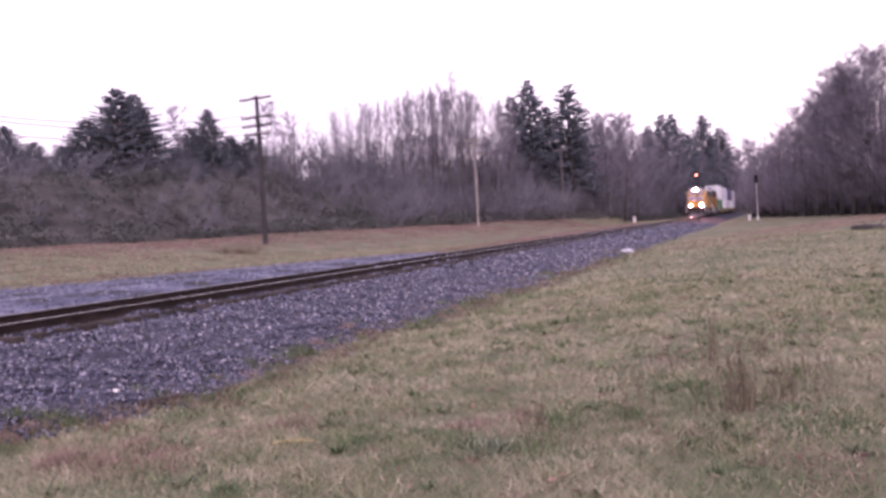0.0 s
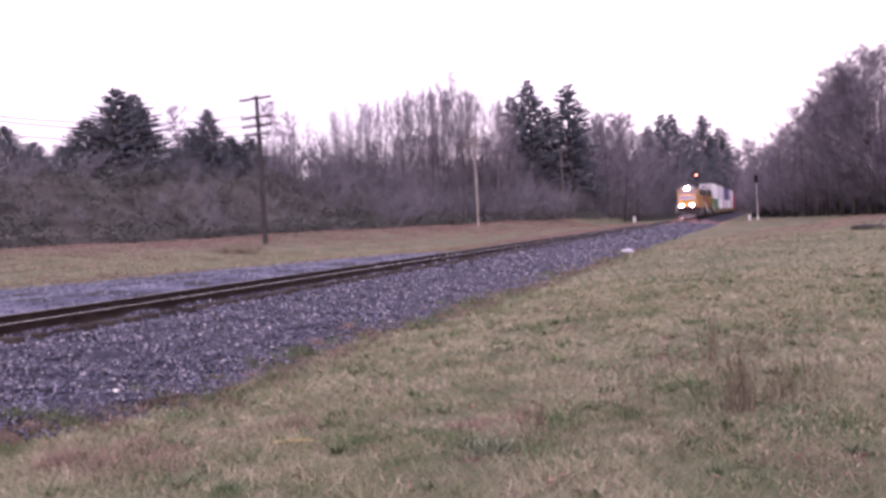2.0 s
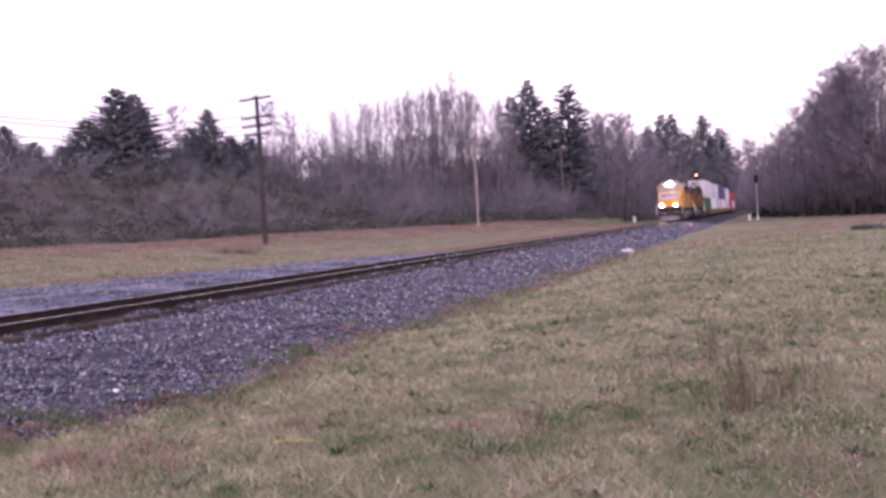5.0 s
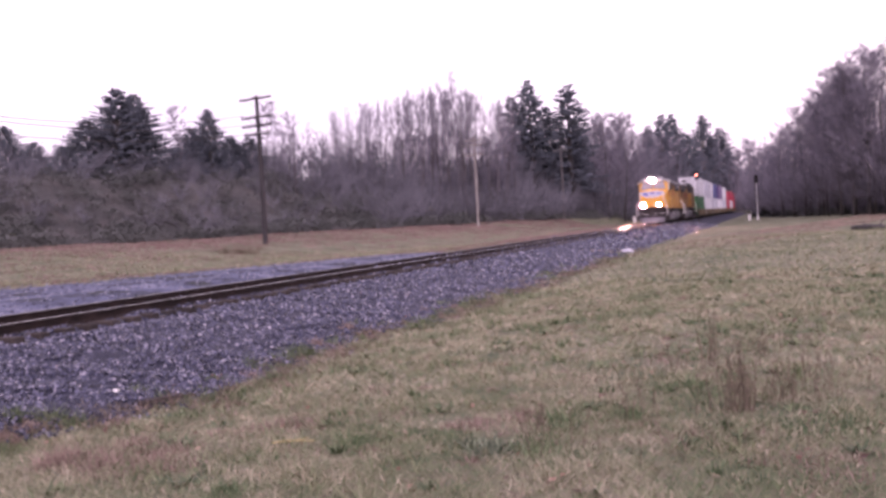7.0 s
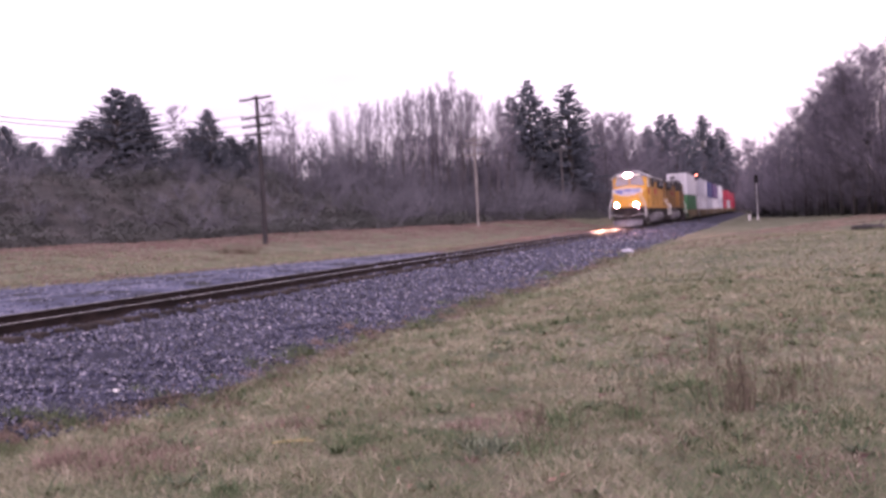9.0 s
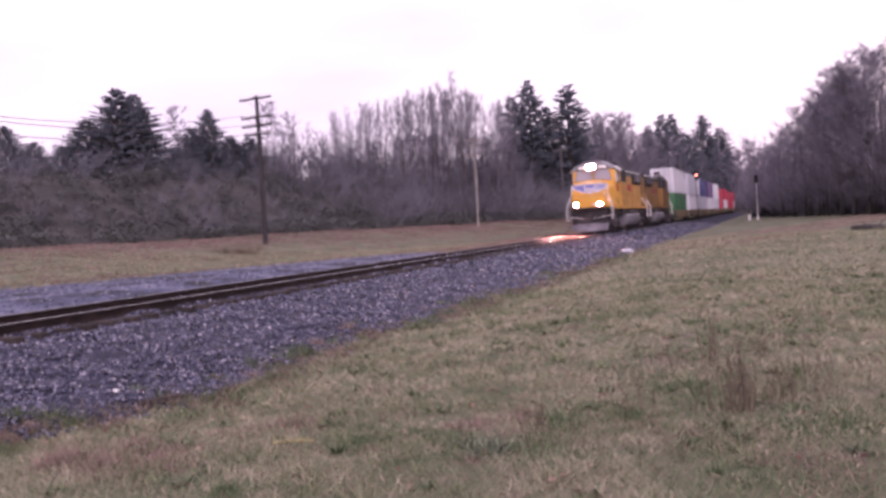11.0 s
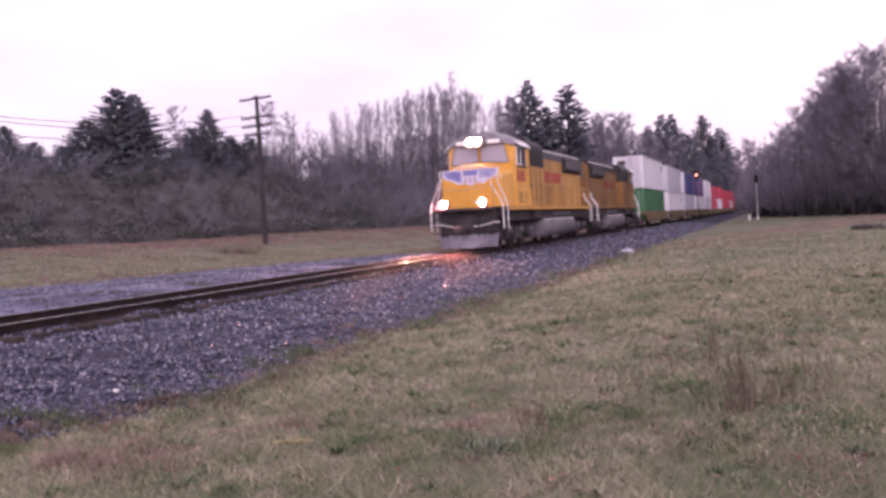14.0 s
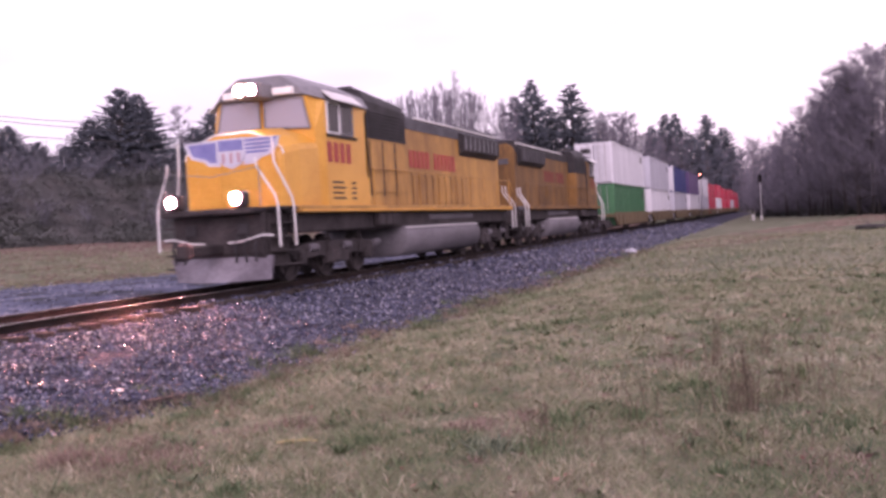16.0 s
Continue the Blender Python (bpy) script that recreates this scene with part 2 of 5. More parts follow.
def boxpart(name, dims, mat, parent, label="", bevel=0.02):
    g = Geo()
    g.box(*dims, bevel=bevel)
    return part(name, g, mat, parent, label)


def sstep(a, b, x):
    t = min(1.0, max(0.0, (x - a) / (b - a)))
    return t * t * (3 - 2 * t)


# ================= ground =================
def left_edge(y):
    """Distance from the track to the foot of the wooded bank."""
    return max(7.5, min(44.0, 46.0 - 0.225 * y)) + 0.8 * math.sin(y * 0.13)


CURVE_Y, CURVE_R = 295.0, 420.0    # where the track starts to bend to the west


def track_at(s):
    """Place and heading of the track at s metres north of the camera."""
    if s <= CURVE_Y:
        return TRACK_X, s, 0.0
    a = (s - CURVE_Y) / CURVE_R
    return TRACK_X - CURVE_R * (1 - math.cos(a)), CURVE_Y + CURVE_R * math.sin(a), a


def track_off(x, y):
    cx = TRACK_X - (max(0.0, min(y, 500) - CURVE_Y) ** 2) / (2 * CURVE_R)
    return cx - x      # positive to the west


def ground_z(x, y):
    p = track_off(x, y)
    n = 0.10 * noise.noise((x * 0.11, y * 0.11, 0)) + 0.035 * noise.noise((x * 0.55, y * 0.55, 3))
    if p < 0:
        q = -p
        z = -0.72 + 0.17 * sstep(5.5, 9, q) + 0.22 * sstep(10, 22, q) * sstep(20, 80, y)
        z += 3.0 * sstep(24, 60, q) * sstep(70, 120, y)
        return z + n * sstep(5.0, 8.0, q)
    e = left_edge(y)
    z = -0.32 + 0.12 * sstep(3.5, 5, p) + 1.42 * sstep(10, max(13.0, e + 2), p)
    z += 5.8 * sstep(e, e + 15, p) * (0.55 + 0.45 * sstep(260, 160, y)) + 2.0 * sstep(e + 15, e + 70, p)
    return z + n * (sstep(9, 12, p) + 0.15) * (1 + 3 * sstep(e, e + 8, p))


def grid_steps(lo, hi, near_lo, near_hi, fine):
    out, v, st = [], near_lo, fine
    while v > lo:
        st *= 1.22
        v -= st
        out.append(v)
    out.reverse()
    v = near_lo
    while v < near_hi:
        out.append(v)
        v += fine
    st = fine
    while v < hi:
        out.append(v)
        st *= 1.16
        v += st
    out.append(v)
    return out


def build_ground():
    xs, ys = grid_steps(-1800, 1800, -36, 8, 0.45), grid_steps(-900, 2600, 2, 60, 0.55)
    g = Geo()
    g.v = [(x, y, ground_z(x, y)) for y in ys for x in xs]
    w = len(xs)
    g.f = [(j * w + i, j * w + i + 1, (j + 1) * w + i + 1, (j + 1) * w + i) for j in range(len(ys) - 1) for i in range(w - 1)]
    g.mi = [0] * len(g.f)
    ob = part("ground", g, M["field"], smooth=True)
    tagged(ob, "rough winter meadow with straw-brown and green patches", "ground", kind="structure")


build_ground()


def bed_z(q):
    """Height of the ballast at q metres east of the centre line."""
    if q < -1.7:
        return -0.17 - 0.22 * sstep(1.7, 3.6, -q)
    if q < 1.7:
        return -0.185 - 0.085 * sstep(0.95, 1.3, q)
    return -0.27 - 0.47 * min(1.0, (q - 1.7) / 3.7)


def toe_q(y):
    return 5.35 + 0.35 * math.sin(y * 0.8) * 0.5 + 0.3 * noise.noise((0, y * 0.5, 7)) - 1.1 * sstep(9, 5.5, y)


def build_ballast():
    g = Geo()
    qs = [-4.2, -3.6, -2.8, -1.9, -1.3, -0.5, 0.5, 0.95, 1.3, 1.9, 2.6, 3.3, 4.0, 4.7, 5.3, 5.9]
    ss = [-80 + 2.0 * k for k in range(40)] + [0.5 * k for k in range(120)] + [60 + 4.0 * k for k in range(110)]
    for s in ss:
        cx, cy, a = track_at(s)
        for j, q in enumerate(qs):
            n = 0.05 * noise.noise((q * 1.5, s * 1.5, 1))
            if q > 2 and s < 120:      # the foot of the shoulder wanders
                q = 1.9 + (q - 1.9) * (toe_q(s) + 0.25 - 1.9) / 4.0
            x, y = cx + q * math.cos(a), cy + q * math.sin(a)
            g.v.append((x, y, bed_z(q) + n - (0.16 if j == len(qs) - 1 or j == 0 else 0)))
    w = len(qs)
    g.f = [(j * w + i, j * w + i + 1, (j + 1) * w + i + 1, (j + 1) * w + i) for j in range(len(ss) - 1) for i in range(w - 1)]
    g.mi = [0] * len(g.f)
    ob = part("ballast_bed", g, M["ballast_bed"], smooth=True)
    tagged(ob, "grey-violet crushed stone trackbed sloping to the grass", "trackbed", kind="structure")


build_ballast()


def scatter_stones():
    """Angular ballast stones on the near shoulder, one mesh."""
    rng = np.random.default_rng(5)
    base = np.array([(1, 0, 0), (-1, 0, 0), (0, 1, 0), (0, -1, 0), (0, 0, 1), (0, 0, -1)], float)
    tri = np.array([(0, 2, 4), (2, 1, 4), (1, 3, 4), (3, 0, 4), (2, 0, 5), (1, 2, 5), (3, 1, 5), (0, 3, 5)])
    vs, fs, c = [], [], 0
    for y0, y1, count, size in ((3, 14, 27000, 0.027), (14, 28, 19000, 0.035), (28, 60, 11000, 0.058), (60, 120, 4500, 0.09)):
        y = rng.uniform(y0, y1, count)
        q = rng.uniform(-2.0, 5.9, count)
        for k in range(count):
            t = toe_q(y[k])
            if q[k] > t and rng.random() < 0.3 + 1.2 * (q[k] - t):
                continue
            r = size * rng.uniform(0.55, 1.5)
            v = base * rng.uniform(0.6, 1.15, (6, 1)) * r + rng.normal(0, 0.16 * r, (6, 3))
            a = rng.uniform(0, 6.28)
            ca, sa = math.cos(a), math.sin(a)
            b = rng.uniform(-0.7, 0.7)
            cb, sb = math.cos(b), math.sin(b)
            v = v @ np.array([(ca, -sa * cb, sa * sb), (sa, ca * cb, -ca * sb), (0, sb, cb)]).T
            vs.append(v + (TRACK_X + q[k], y[k], bed_z(q[k]) + 0.012 + 0.05 * noise.noise((q[k] * 1.5, y[k] * 1.5, 1))))
            fs.append(tri + c)
            c += 6
    me = bpy.data.meshes.new("ballast_stones")
    me.from_pydata(np.concatenate(vs).tolist(), [], np.concatenate(fs).tolist())
    me.materials.append(M["stone"])
    tagged(new("ballast_stones", me), "angular grey-violet ballast stones with a few pale ones", "ballast", kind="stuff")


scatter_stones()


def road_outer(y):
    """Distance from the track to the far edge of the service road, which runs out into the grass."""
    return max(3.4, min(13.4, 13.4 - 0.5 * (y - 26))) + 0.5 * noise.noise((0, y * 0.25, 5))


def build_road():
    g = Geo()
    ys = [-60 + 3 * k for k in range(24)] + [12 + 0.6 * k for k in range(62)]
    w = 9
    for y in ys:
        outer = road_outer(y) + 0.25 * noise.noise((3, y * 1.3, 0))
        for j in range(w):
            x = TRACK_X - (3.3 + (outer - 3.3) * j / (w - 1.0))
            rut = 0.03 * math.cos(j * math.pi)       # wheel ruts along the road
            g.v.append((x, y, ground_z(x, y) + (0.05 + 0.5 * rut + 0.02 * noise.noise((x, y, 2)) if 0 < j < w - 1 else -0.02)))
    g.f = [(j * w + i + 1, j * w + i, (j + 1) * w + i, (j + 1) * w + i + 1) for j in range(len(ys) - 1) for i in range(w - 1)]
    g.mi = [0] * len(g.f)
    tagged(part("service_road", g, M["gravel_road"], smooth=True), "pale grey gravel service road beside the track", "road", kind="structure")


build_road()


def scatter_road_stones():
    """Loose gravel on the service road, one mesh."""
    r = random.Random(19)
    g = Geo()
    for k in range(3600):
        y = 6 + 36 * r.random()
        p = 3.5 + (road_outer(y) + 0.4 - 3.5) * r.random()
        x = TRACK_X - p
        s, a = r.uniform(0.025, 0.07), r.uniform(0, 6.283)
        z = ground_z(x, y) + 0.05
        i = len(g.v)
        for j in range(4):
            q = s * r.uniform(0.7, 1.2)
            g.v.append((x + q * math.cos(a + 1.571 * j), y + q * math.sin(a + 1.571 * j), z))
        g.v += [(x, y, z + s * 0.6), (x, y, z - s * 0.6)]
        for j in range(4):
            g.face((i + j, i + (j + 1) % 4, i + 4))
            g.face((i + (j + 1) % 4, i + j, i + 5))
    tagged(part("road_gravel", g, M["road_stone"]), "loose pale grey gravel strewn over the service road", "gravel", kind="stuff")


M["road_stone"] = material("road_gravel_stone", [(0.2, (0.05, 0.054, 0.075)), (0.55, (0.12, 0.128, 0.18)), (0.85, (0.26, 0.265, 0.32))], scale=6, fine=40, rough=0.8, bump=0, island=0.9)
scatter_road_stones()


# ================= track =================
def build_track():
    track = thing("railway_track", "single railway track with rusty rails on dark timber ties", "railway track", kind="structure")
    prof = [(-0.07, -0.17), (0.07, -0.17), (0.07, -0.155), (0.012, -0.135), (0.012, -0.045), (0.036, -0.035), (0.036, -0.004), (0.028, 0.0),
            (-0.028, 0.0), (-0.036, -0.004), (-0.036, -0.035), (-0.012, -0.045), (-0.012, -0.135), (-0.07, -0.155)]
    ss = [-80, -40] + [4.0 * k for k in range(110)]
    for side in (0.7525, -0.7525):
        g, top = Geo(), Geo()
        rings, heads = [], []
        for s in ss:
            cx, cy, a = track_at(s)
            wv = 0.006 * math.sin(s * 0.9)
            ring = [(cx + (side + u + wv) * math.cos(a), cy + (side + u + wv) * math.sin(a), z) for u, z in prof]
            rings.append(ring)
            heads.append([(cx + (side + u + wv) * math.cos(a), cy + (side + u + wv) * math.sin(a), z) for u, z in ((-0.0385, -0.009), (0.0385, -0.009), (0.0385, -0.004), (0.028, 0.003), (-0.028, 0.003), (-0.0385, -0.004))])
        g.loft(rings)
        top.loft(heads)
        r = part("rail", g, M["rail"], track)
        part("rail_head", top, M["rail_top"], r, "polished running surface of the rail")
    rng = random.Random(3)
    g = Geo()
    g.box(-1.3, 1.3, -0.115, 0.115, -0.34, -0.155, bevel=0.015)
    tie_mesh = g.mesh("tie", M["tie"])
    plate = Geo()
    for side in (0.7525, -0.7525):
        plate.box(side - 0.16, side + 0.16, -0.09, 0.09, -0.156, -0.142, bevel=0.004)
        for e in (-0.1, 0.1):
            plate.box(side + e - 0.015, side + e + 0.015, -0.05, -0.02, -0.145, -0.12)
    plate_mesh = plate.mesh("tie_plate", M["rail"])
    for k in range(270):
        s = -8 + 0.54 * k
        tie = part("tie", tie_mesh, None, track)
        tie.matrix_basis = pose(TRACK_X + rng.uniform(-0.05, 0.05), s, rng.uniform(-0.012, 0.006), 0, 0, rng.uniform(-0.8, 0.8))
        if k < 90:
            part("tie_plate", plate_mesh, None, tie)


build_track()


# ================= the train =================
def rect_ring(x0, x1, z0, z1, y, c):
    """A ring with chamfered upper corners, in a plane across the car."""
    return [(x0, y, z0), (x1, y, z0), (x1, y, z1 - c), (x1 - c * 0.45, y, z1 - c * 0.35), (x1 - c, y, z1), (x0 + c, y, z1), (x0 + c * 0.45, y, z1 - c * 0.35), (x0, y, z1 - c)]


def wheel_geo(r, width, x):
    g = Geo()
    s = 1 if x > 0 else -1
    prof = [(-0.03, r + 0.03), (0.0, r + 0.03), (0.012, r), (width, r - 0.005), (width, r - 0.09), (width * 0.6, r - 0.12), (width * 0.55, 0.2), (width * 1.1, 0.17), (width * 1.1, 0.0)]
    n = 20
    rings = [[(x + s * u, rr * math.cos(2 * math.pi * k / n), rr * math.sin(2 * math.pi * k / n)) for k in range(n)] for u, rr in prof[:-1]]
    g.loft(rings)
    return g


def build_truck(parent, name, yc, axles, r, gauge=0.72, label=""):
    """A truck with its side frames, springs, axle boxes; returns the wheelsets."""
    truck = part(name, Geo(), M["under"], parent, label)
    half = (axles[-1] - axles[0]) / 2
    g = Geo()
    for sx in (1, -1):
        x = sx * 1.0
        lo, hi = min(x, x + sx * 0.14), max(x, x + sx * 0.14)
        g.loft([[(xx, yc - half - 0.55, r + 0.12), (xx, yc - half - 0.3, r + 0.28), (xx, yc - half * 0.6, r + 0.36), (xx, yc + half * 0.6, r + 0.36),
                 (xx, yc + half + 0.3, r + 0.28), (xx, yc + half + 0.55, r + 0.12), (xx, yc + half + 0.2, r - 0.05), (xx, yc + half * 0.5, r + 0.02),
                 (xx, yc, r - 0.12), (xx, yc - half * 0.5, r + 0.02), (xx, yc - half - 0.2, r - 0.05)] for xx in (lo, hi)])
        g.box(min(x, x + sx * 0.2), max(x, x + sx * 0.2), yc - half * 0.32, yc + half * 0.32, r - 0.2, r + 0.1, bevel=0.03)
    g.box(-1.0, 1.0, yc - 0.35, yc + 0.35, r, r + 0.3, bevel=0.03)
    truck.data = g.mesh(name, M["under"])
    sets = []
    for a in axles:
        ws = part("wheelset", Geo(), M["under"], truck)
        w = Geo()
        for sx in (1, -1):
            k = wheel_geo(r, 0.13, sx * gauge)
            off = len(w.v)
            w.v += k.v
            w.f += [tuple(i + off for i in f) for f in k.f]
            w.mi += k.mi
        w.cyl((-gauge - 0.12, 0, 0), (gauge + 0.12, 0, 0), 0.085, 10)
        for sx in (1, -1):
            w.box(min(sx * 0.85, sx * 0.86), max(sx * 0.85, sx * 0.86), -r * 0.55, r * 0.55, -0.03, 0.03)
        ws.data = w.mesh("wheelset", M["under"])
        ws.matrix_basis = pose(0, a, r)
        for sx in (1, -1):
            b = Geo()
            b.box(min(sx * 0.98, sx * 1.24), max(sx * 0.98, sx * 1.24), a - 0.17, a + 0.17, r - 0.18, r + 0.17, bevel=0.05)
            part("axle_box", b, M["under"], truck)
            for e in (-0.3, 0.3):
                c = Geo()
                c.tube([(sx * 1.1, a + e, r + 0.0 + 0.035 * j) for j in range(7)], [0.085, 0.065] * 3 + [0.085], 8)
                part("coil_spring", c, M["under"], truck)
        if r > 0.5:
            for sx in (1, -1):
                b = Geo()
                b.cyl((sx * 1.12, a + 0.42, r + 0.22), (sx * 1.12, a + 0.85, r + 0.22), 0.1, 10)
                part("brake_cylinder", b, M["tank"], truck)
                b = Geo()
                b.tube([(sx * 1.2, a - 0.5, 1.25), (sx * 1.18, a - 0.56, 0.7), (sx * 0.95, a - 0.5, 0.14)], [0.025] * 3, 6)
                part("sand_pipe", b, M["under"], truck)
        sets.append((ws, a, r))
    return sets


LOCO_L = 22.05


def build_loco():
    """A six-axle diesel locomotive, front at -y; origin at rail level under its middle."""
    L = thing("locomotive", "yellow six-axle diesel locomotive with grey roof, headlights lit", "locomotive", group="locomotives of the train")
    o = -LOCO_L / 2

    def B(name, x0, x1, y0, y1, z0, z1, mat, label="", bevel=0.03, parent=L):
        return boxpart(name, (x0, x1, y0 + o, y1 + o, z0, z1), mat, parent, label, bevel)

    # frame and walkway
    B("underframe", -1.3, 1.3, 2.36, 20.7, 1.12, 1.58, M["under"], bevel=0.04)
    B("side_sill", 1.36, 1.56, 2.4, 20.7, 1.58, 1.74, M["yellow_dirty"], "yellow side sill with dust", 0.015)
    B("side_sill", -1.56, -1.36, 2.4, 20.7, 1.58, 1.74, M["yellow_dirty"], "yellow side sill with dust", 0.015)
    B("walkway", -1.36, 1.36, 2.3, 20.75, 1.585, 1.735, M["loco_grey"], bevel=0.01)
    B("sill_stripe", 1.562, 1.57, 2.4, 20.7, 1.60, 1.66, M["yellow"], "bright yellow line along the sill", 0)
    # pilot, plow, coupler
    g = Geo()
    g.loft([[(-w, y + o, z0), (w, y + o, z0), (w, y + o, z1), (-w, y + o, z1)] for w, y, z0, z1 in ((1.12, 1.32, 0.75, 1.56), (1.16, 1.38, 0.62, 1.66), (1.16, 1.5, 0.62, 1.66))])
    pilot = part("pilot", g, M["under"], L, "dust-brown pilot sheet")
    g = Geo()
    g.loft([[(-1.2, 1.46 + o, 0.14), (-0.25, 1.16 + o, 0.12), (0.25, 1.16 + o, 0.12), (1.2, 1.46 + o, 0.14), (1.18, 1.56 + o, 0.14), (-1.18, 1.56 + o, 0.14)],
            [(-1.28, 1.42 + o, 0.66), (-0.25, 1.3 + o, 0.66), (0.25, 1.3 + o, 0.66), (1.28, 1.42 + o, 0.66), (1.26, 1.58 + o, 0.66), (-1.26, 1.58 + o, 0.66)]])
    part("plow", g, M["plow"], L, "pale grey snow plow")
    B("front_frame", -1.12, 1.12, 1.5, 2.4, 0.95, 1.6, M["under"], bevel=0.03)
    B("rear_frame", -1.12, 1.12, 20.66, 21.2, 0.95, 1.72, M["under"], bevel=0.03)
    for sx in (1, -1):
        g = Geo()
        g.tube([(sx * 0.3, 1.26 + o, 0.98), (sx * 0.62, 1.26 + o, 1.0), (sx * 1.16, 1.28 + o, 1.12), (sx * 1.4, 1.32 + o, 1.1)], [0.022] * 4, 6)
        part("uncoupling_lever", g, M["white"], L, "white-painted uncoupling lever")
        g = Geo()
        g.box(sx * 0.66 - 0.14, sx * 0.66 + 0.14, 1.27 + o, 1.33 + o, 1.16, 1.42, bevel=0.02)
        part("jumper_socket", g, M["loco_dark"], L)
    g = Geo()
    g.box(-0.14, 0.14, 0.1 + o, 1.4 + o, 0.72, 0.98, bevel=0.05)
    g.box(-0.2, 0.1, -0.02 + o, 0.22 + o, 0.66, 1.04, bevel=0.06)
    part("coupler", g, M["under"], L)
    g = Geo()
    g.box(-0.14, 0.14, 21.2 + o, 21.95 + o, 0.72, 0.98, bevel=0.05)
    g.box(-0.1, 0.2, 21.8 + o, 22.06 + o, 0.66, 1.04, bevel=0.06)
    part("coupler", g, M["under"], L)
    for x in (-1.1, -0.85, 0.5, 0.75, 1.0):
        g = Geo()
        g.tube([(x, 1.34 + o, 1.15), (x, 1.2 + o, 0.9), (x * 0.98, 1.25 + o, 0.55)], [0.028] * 3, 6)
        part("air_hose", g, M["loco_dark"], L)
    # steps at the four corners
    for sx in (1, -1):
        for y0, y1, d in ((1.52, 2.35, 1), (20.75, 21.25, -1)):
            for k in range(4):
                B("step", min(sx * 1.2, sx * 1.55), max(sx * 1.2, sx * 1.55), y0 + 0.02, y1 - 0.02, 0.42 + 0.31 * k, 0.46 + 0.31 * k, M["under"], bevel=0.01)
            B("step_panel", min(sx * 1.16, sx * 1.2), max(sx * 1.16, sx * 1.2), y0, y1, 0.4, 1.6, M["under"], bevel=0.01)
    # white grab rails sweeping down from the nose to the steps
    for sx in (1, -1):
        for y0 in (1.34, 2.06):
            g = Geo()
            t = 1.0 if y0 < 2 else 0.0
            back = 0.12 * (1 - t)
            g.tube([(sx * (1.12 + 0.1 * (1 - t)), y0 - 0.13 - back + o, 3.3 - 0.5 * t), (sx * (1.14 + 0.1 * (1 - t)), y0 - 0.12 - back + o, 2.72 - 0.12 * t), (sx * 1.5, y0 + o, 1.95),
                    (sx * 1.54, y0 + o, 1.75), (sx * 1.55, y0 + o, 0.85)], [0.027] * 5, 6)
            part("grab_rail", g, M["white"], L, "white-painted grab rail")
    # nose: wide, with a peaked brow
    g = Geo()

    def nose_ring(y, w, top, brow):
        return [(-w, y + o, 1.735), (w, y + o, 1.735), (w, y + o, top - 0.45), (w * 0.97, y + o, top - 0.32), (w * 0.74, y + o, top - 0.1), (w * 0.36, y + o, top + brow),
                (-w * 0.36, y + o, top + brow), (-w * 0.74, y + o, top - 0.1), (-w * 0.97, y + o, top - 0.32), (-w, y + o, top - 0.45)]

    g.loft([nose_ring(2.12, 1.2, 3.24, 0.06), nose_ring(2.2, 1.3, 3.38, 0.09), nose_ring(2.8, 1.38, 3.5, 0.1), nose_ring(3.68, 1.42, 3.58, 0.1)])
    nose = part("nose", g, M["yellow"], L, "bright yellow short hood")
    g = Geo()
    g.tube(nose_ring(2.18, 1.3, 3.38, 0.09)[2:], [0.022] * 8, 6)
    part("nose_edge", g, M["white"], L, "pale line along the nose's brow")
    # small white box added for the bright spot between the ditch lights
    g = Geo()
    g.box(0.12, 0.34, 2.06 + o, 2.12 + o, 1.92, 2.02, bevel=0.02)
    part("step_light", g, M["white"], L, "small white plate standing in for a bright spot")
    B("nose_door", -0.95, -0.35, 2.095, 2.125, 1.8, 2.75, M["yellow"], bevel=0.012)
    B("nose_ledge", -1.16, 1.16, 0.9, 2.3, 1.6, 1.735, M["under"], bevel=0.03)
    for sx in (1, -1):
        B("platform_wing", min(sx * 1.16, sx * 1.52), max(sx * 1.16, sx * 1.52), 1.5, 2.3, 1.66, 1.735, M["under"], bevel=0.02)
    # winged emblem: shield and feathers, plain shapes
    emblem = part("emblem", Geo(), M["wing_grey"], L, "pale silver and blue winged shield emblem")

    def plate(outline, y0, y1, mat, name, label=""):
        pl = Geo()
        pl.loft([[(x, y + o, z) for x, z in outline] for y in (y0, y1)])
        return part(name, pl, mat, emblem, label)

    for sx in (1, -1):
        turn = 1 if sx > 0 else -1
        wing = [(sx * 0.3, 3.36), (sx * 1.26, 3.33), (sx * 1.2, 3.14), (sx * 1.08, 2.96), (sx * 0.72, 2.86), (sx * 0.62, 2.76), (sx * 0.3, 2.74)]
        plate(wing[::turn], 2.118, 2.1, M["wing_grey"], "wing_panel", "pale wing panel with a light rim")
        if sx > 0:      # long feathers on one wing
            for k, (x1, z) in enumerate(((1.2, 3.285), (1.15, 3.195), (1.07, 3.105), (0.98, 3.015))):
                plate([(0.36, z - 0.028), (x1 - 0.05, z - 0.022), (x1, z + 0.03), (0.36, z + 0.026)], 2.1, 2.09, M["wing_blue"], "feather")
        else:           # a closed blue field on the other
            plate([(-0.4, 3.3), (-0.4, 2.83), (-0.58, 2.84), (-0.68, 2.93), (-1.02, 3.02), (-1.14, 3.28)], 2.09, 2.1, M["wing_blue"], "wing_field", "solid blue wing field")
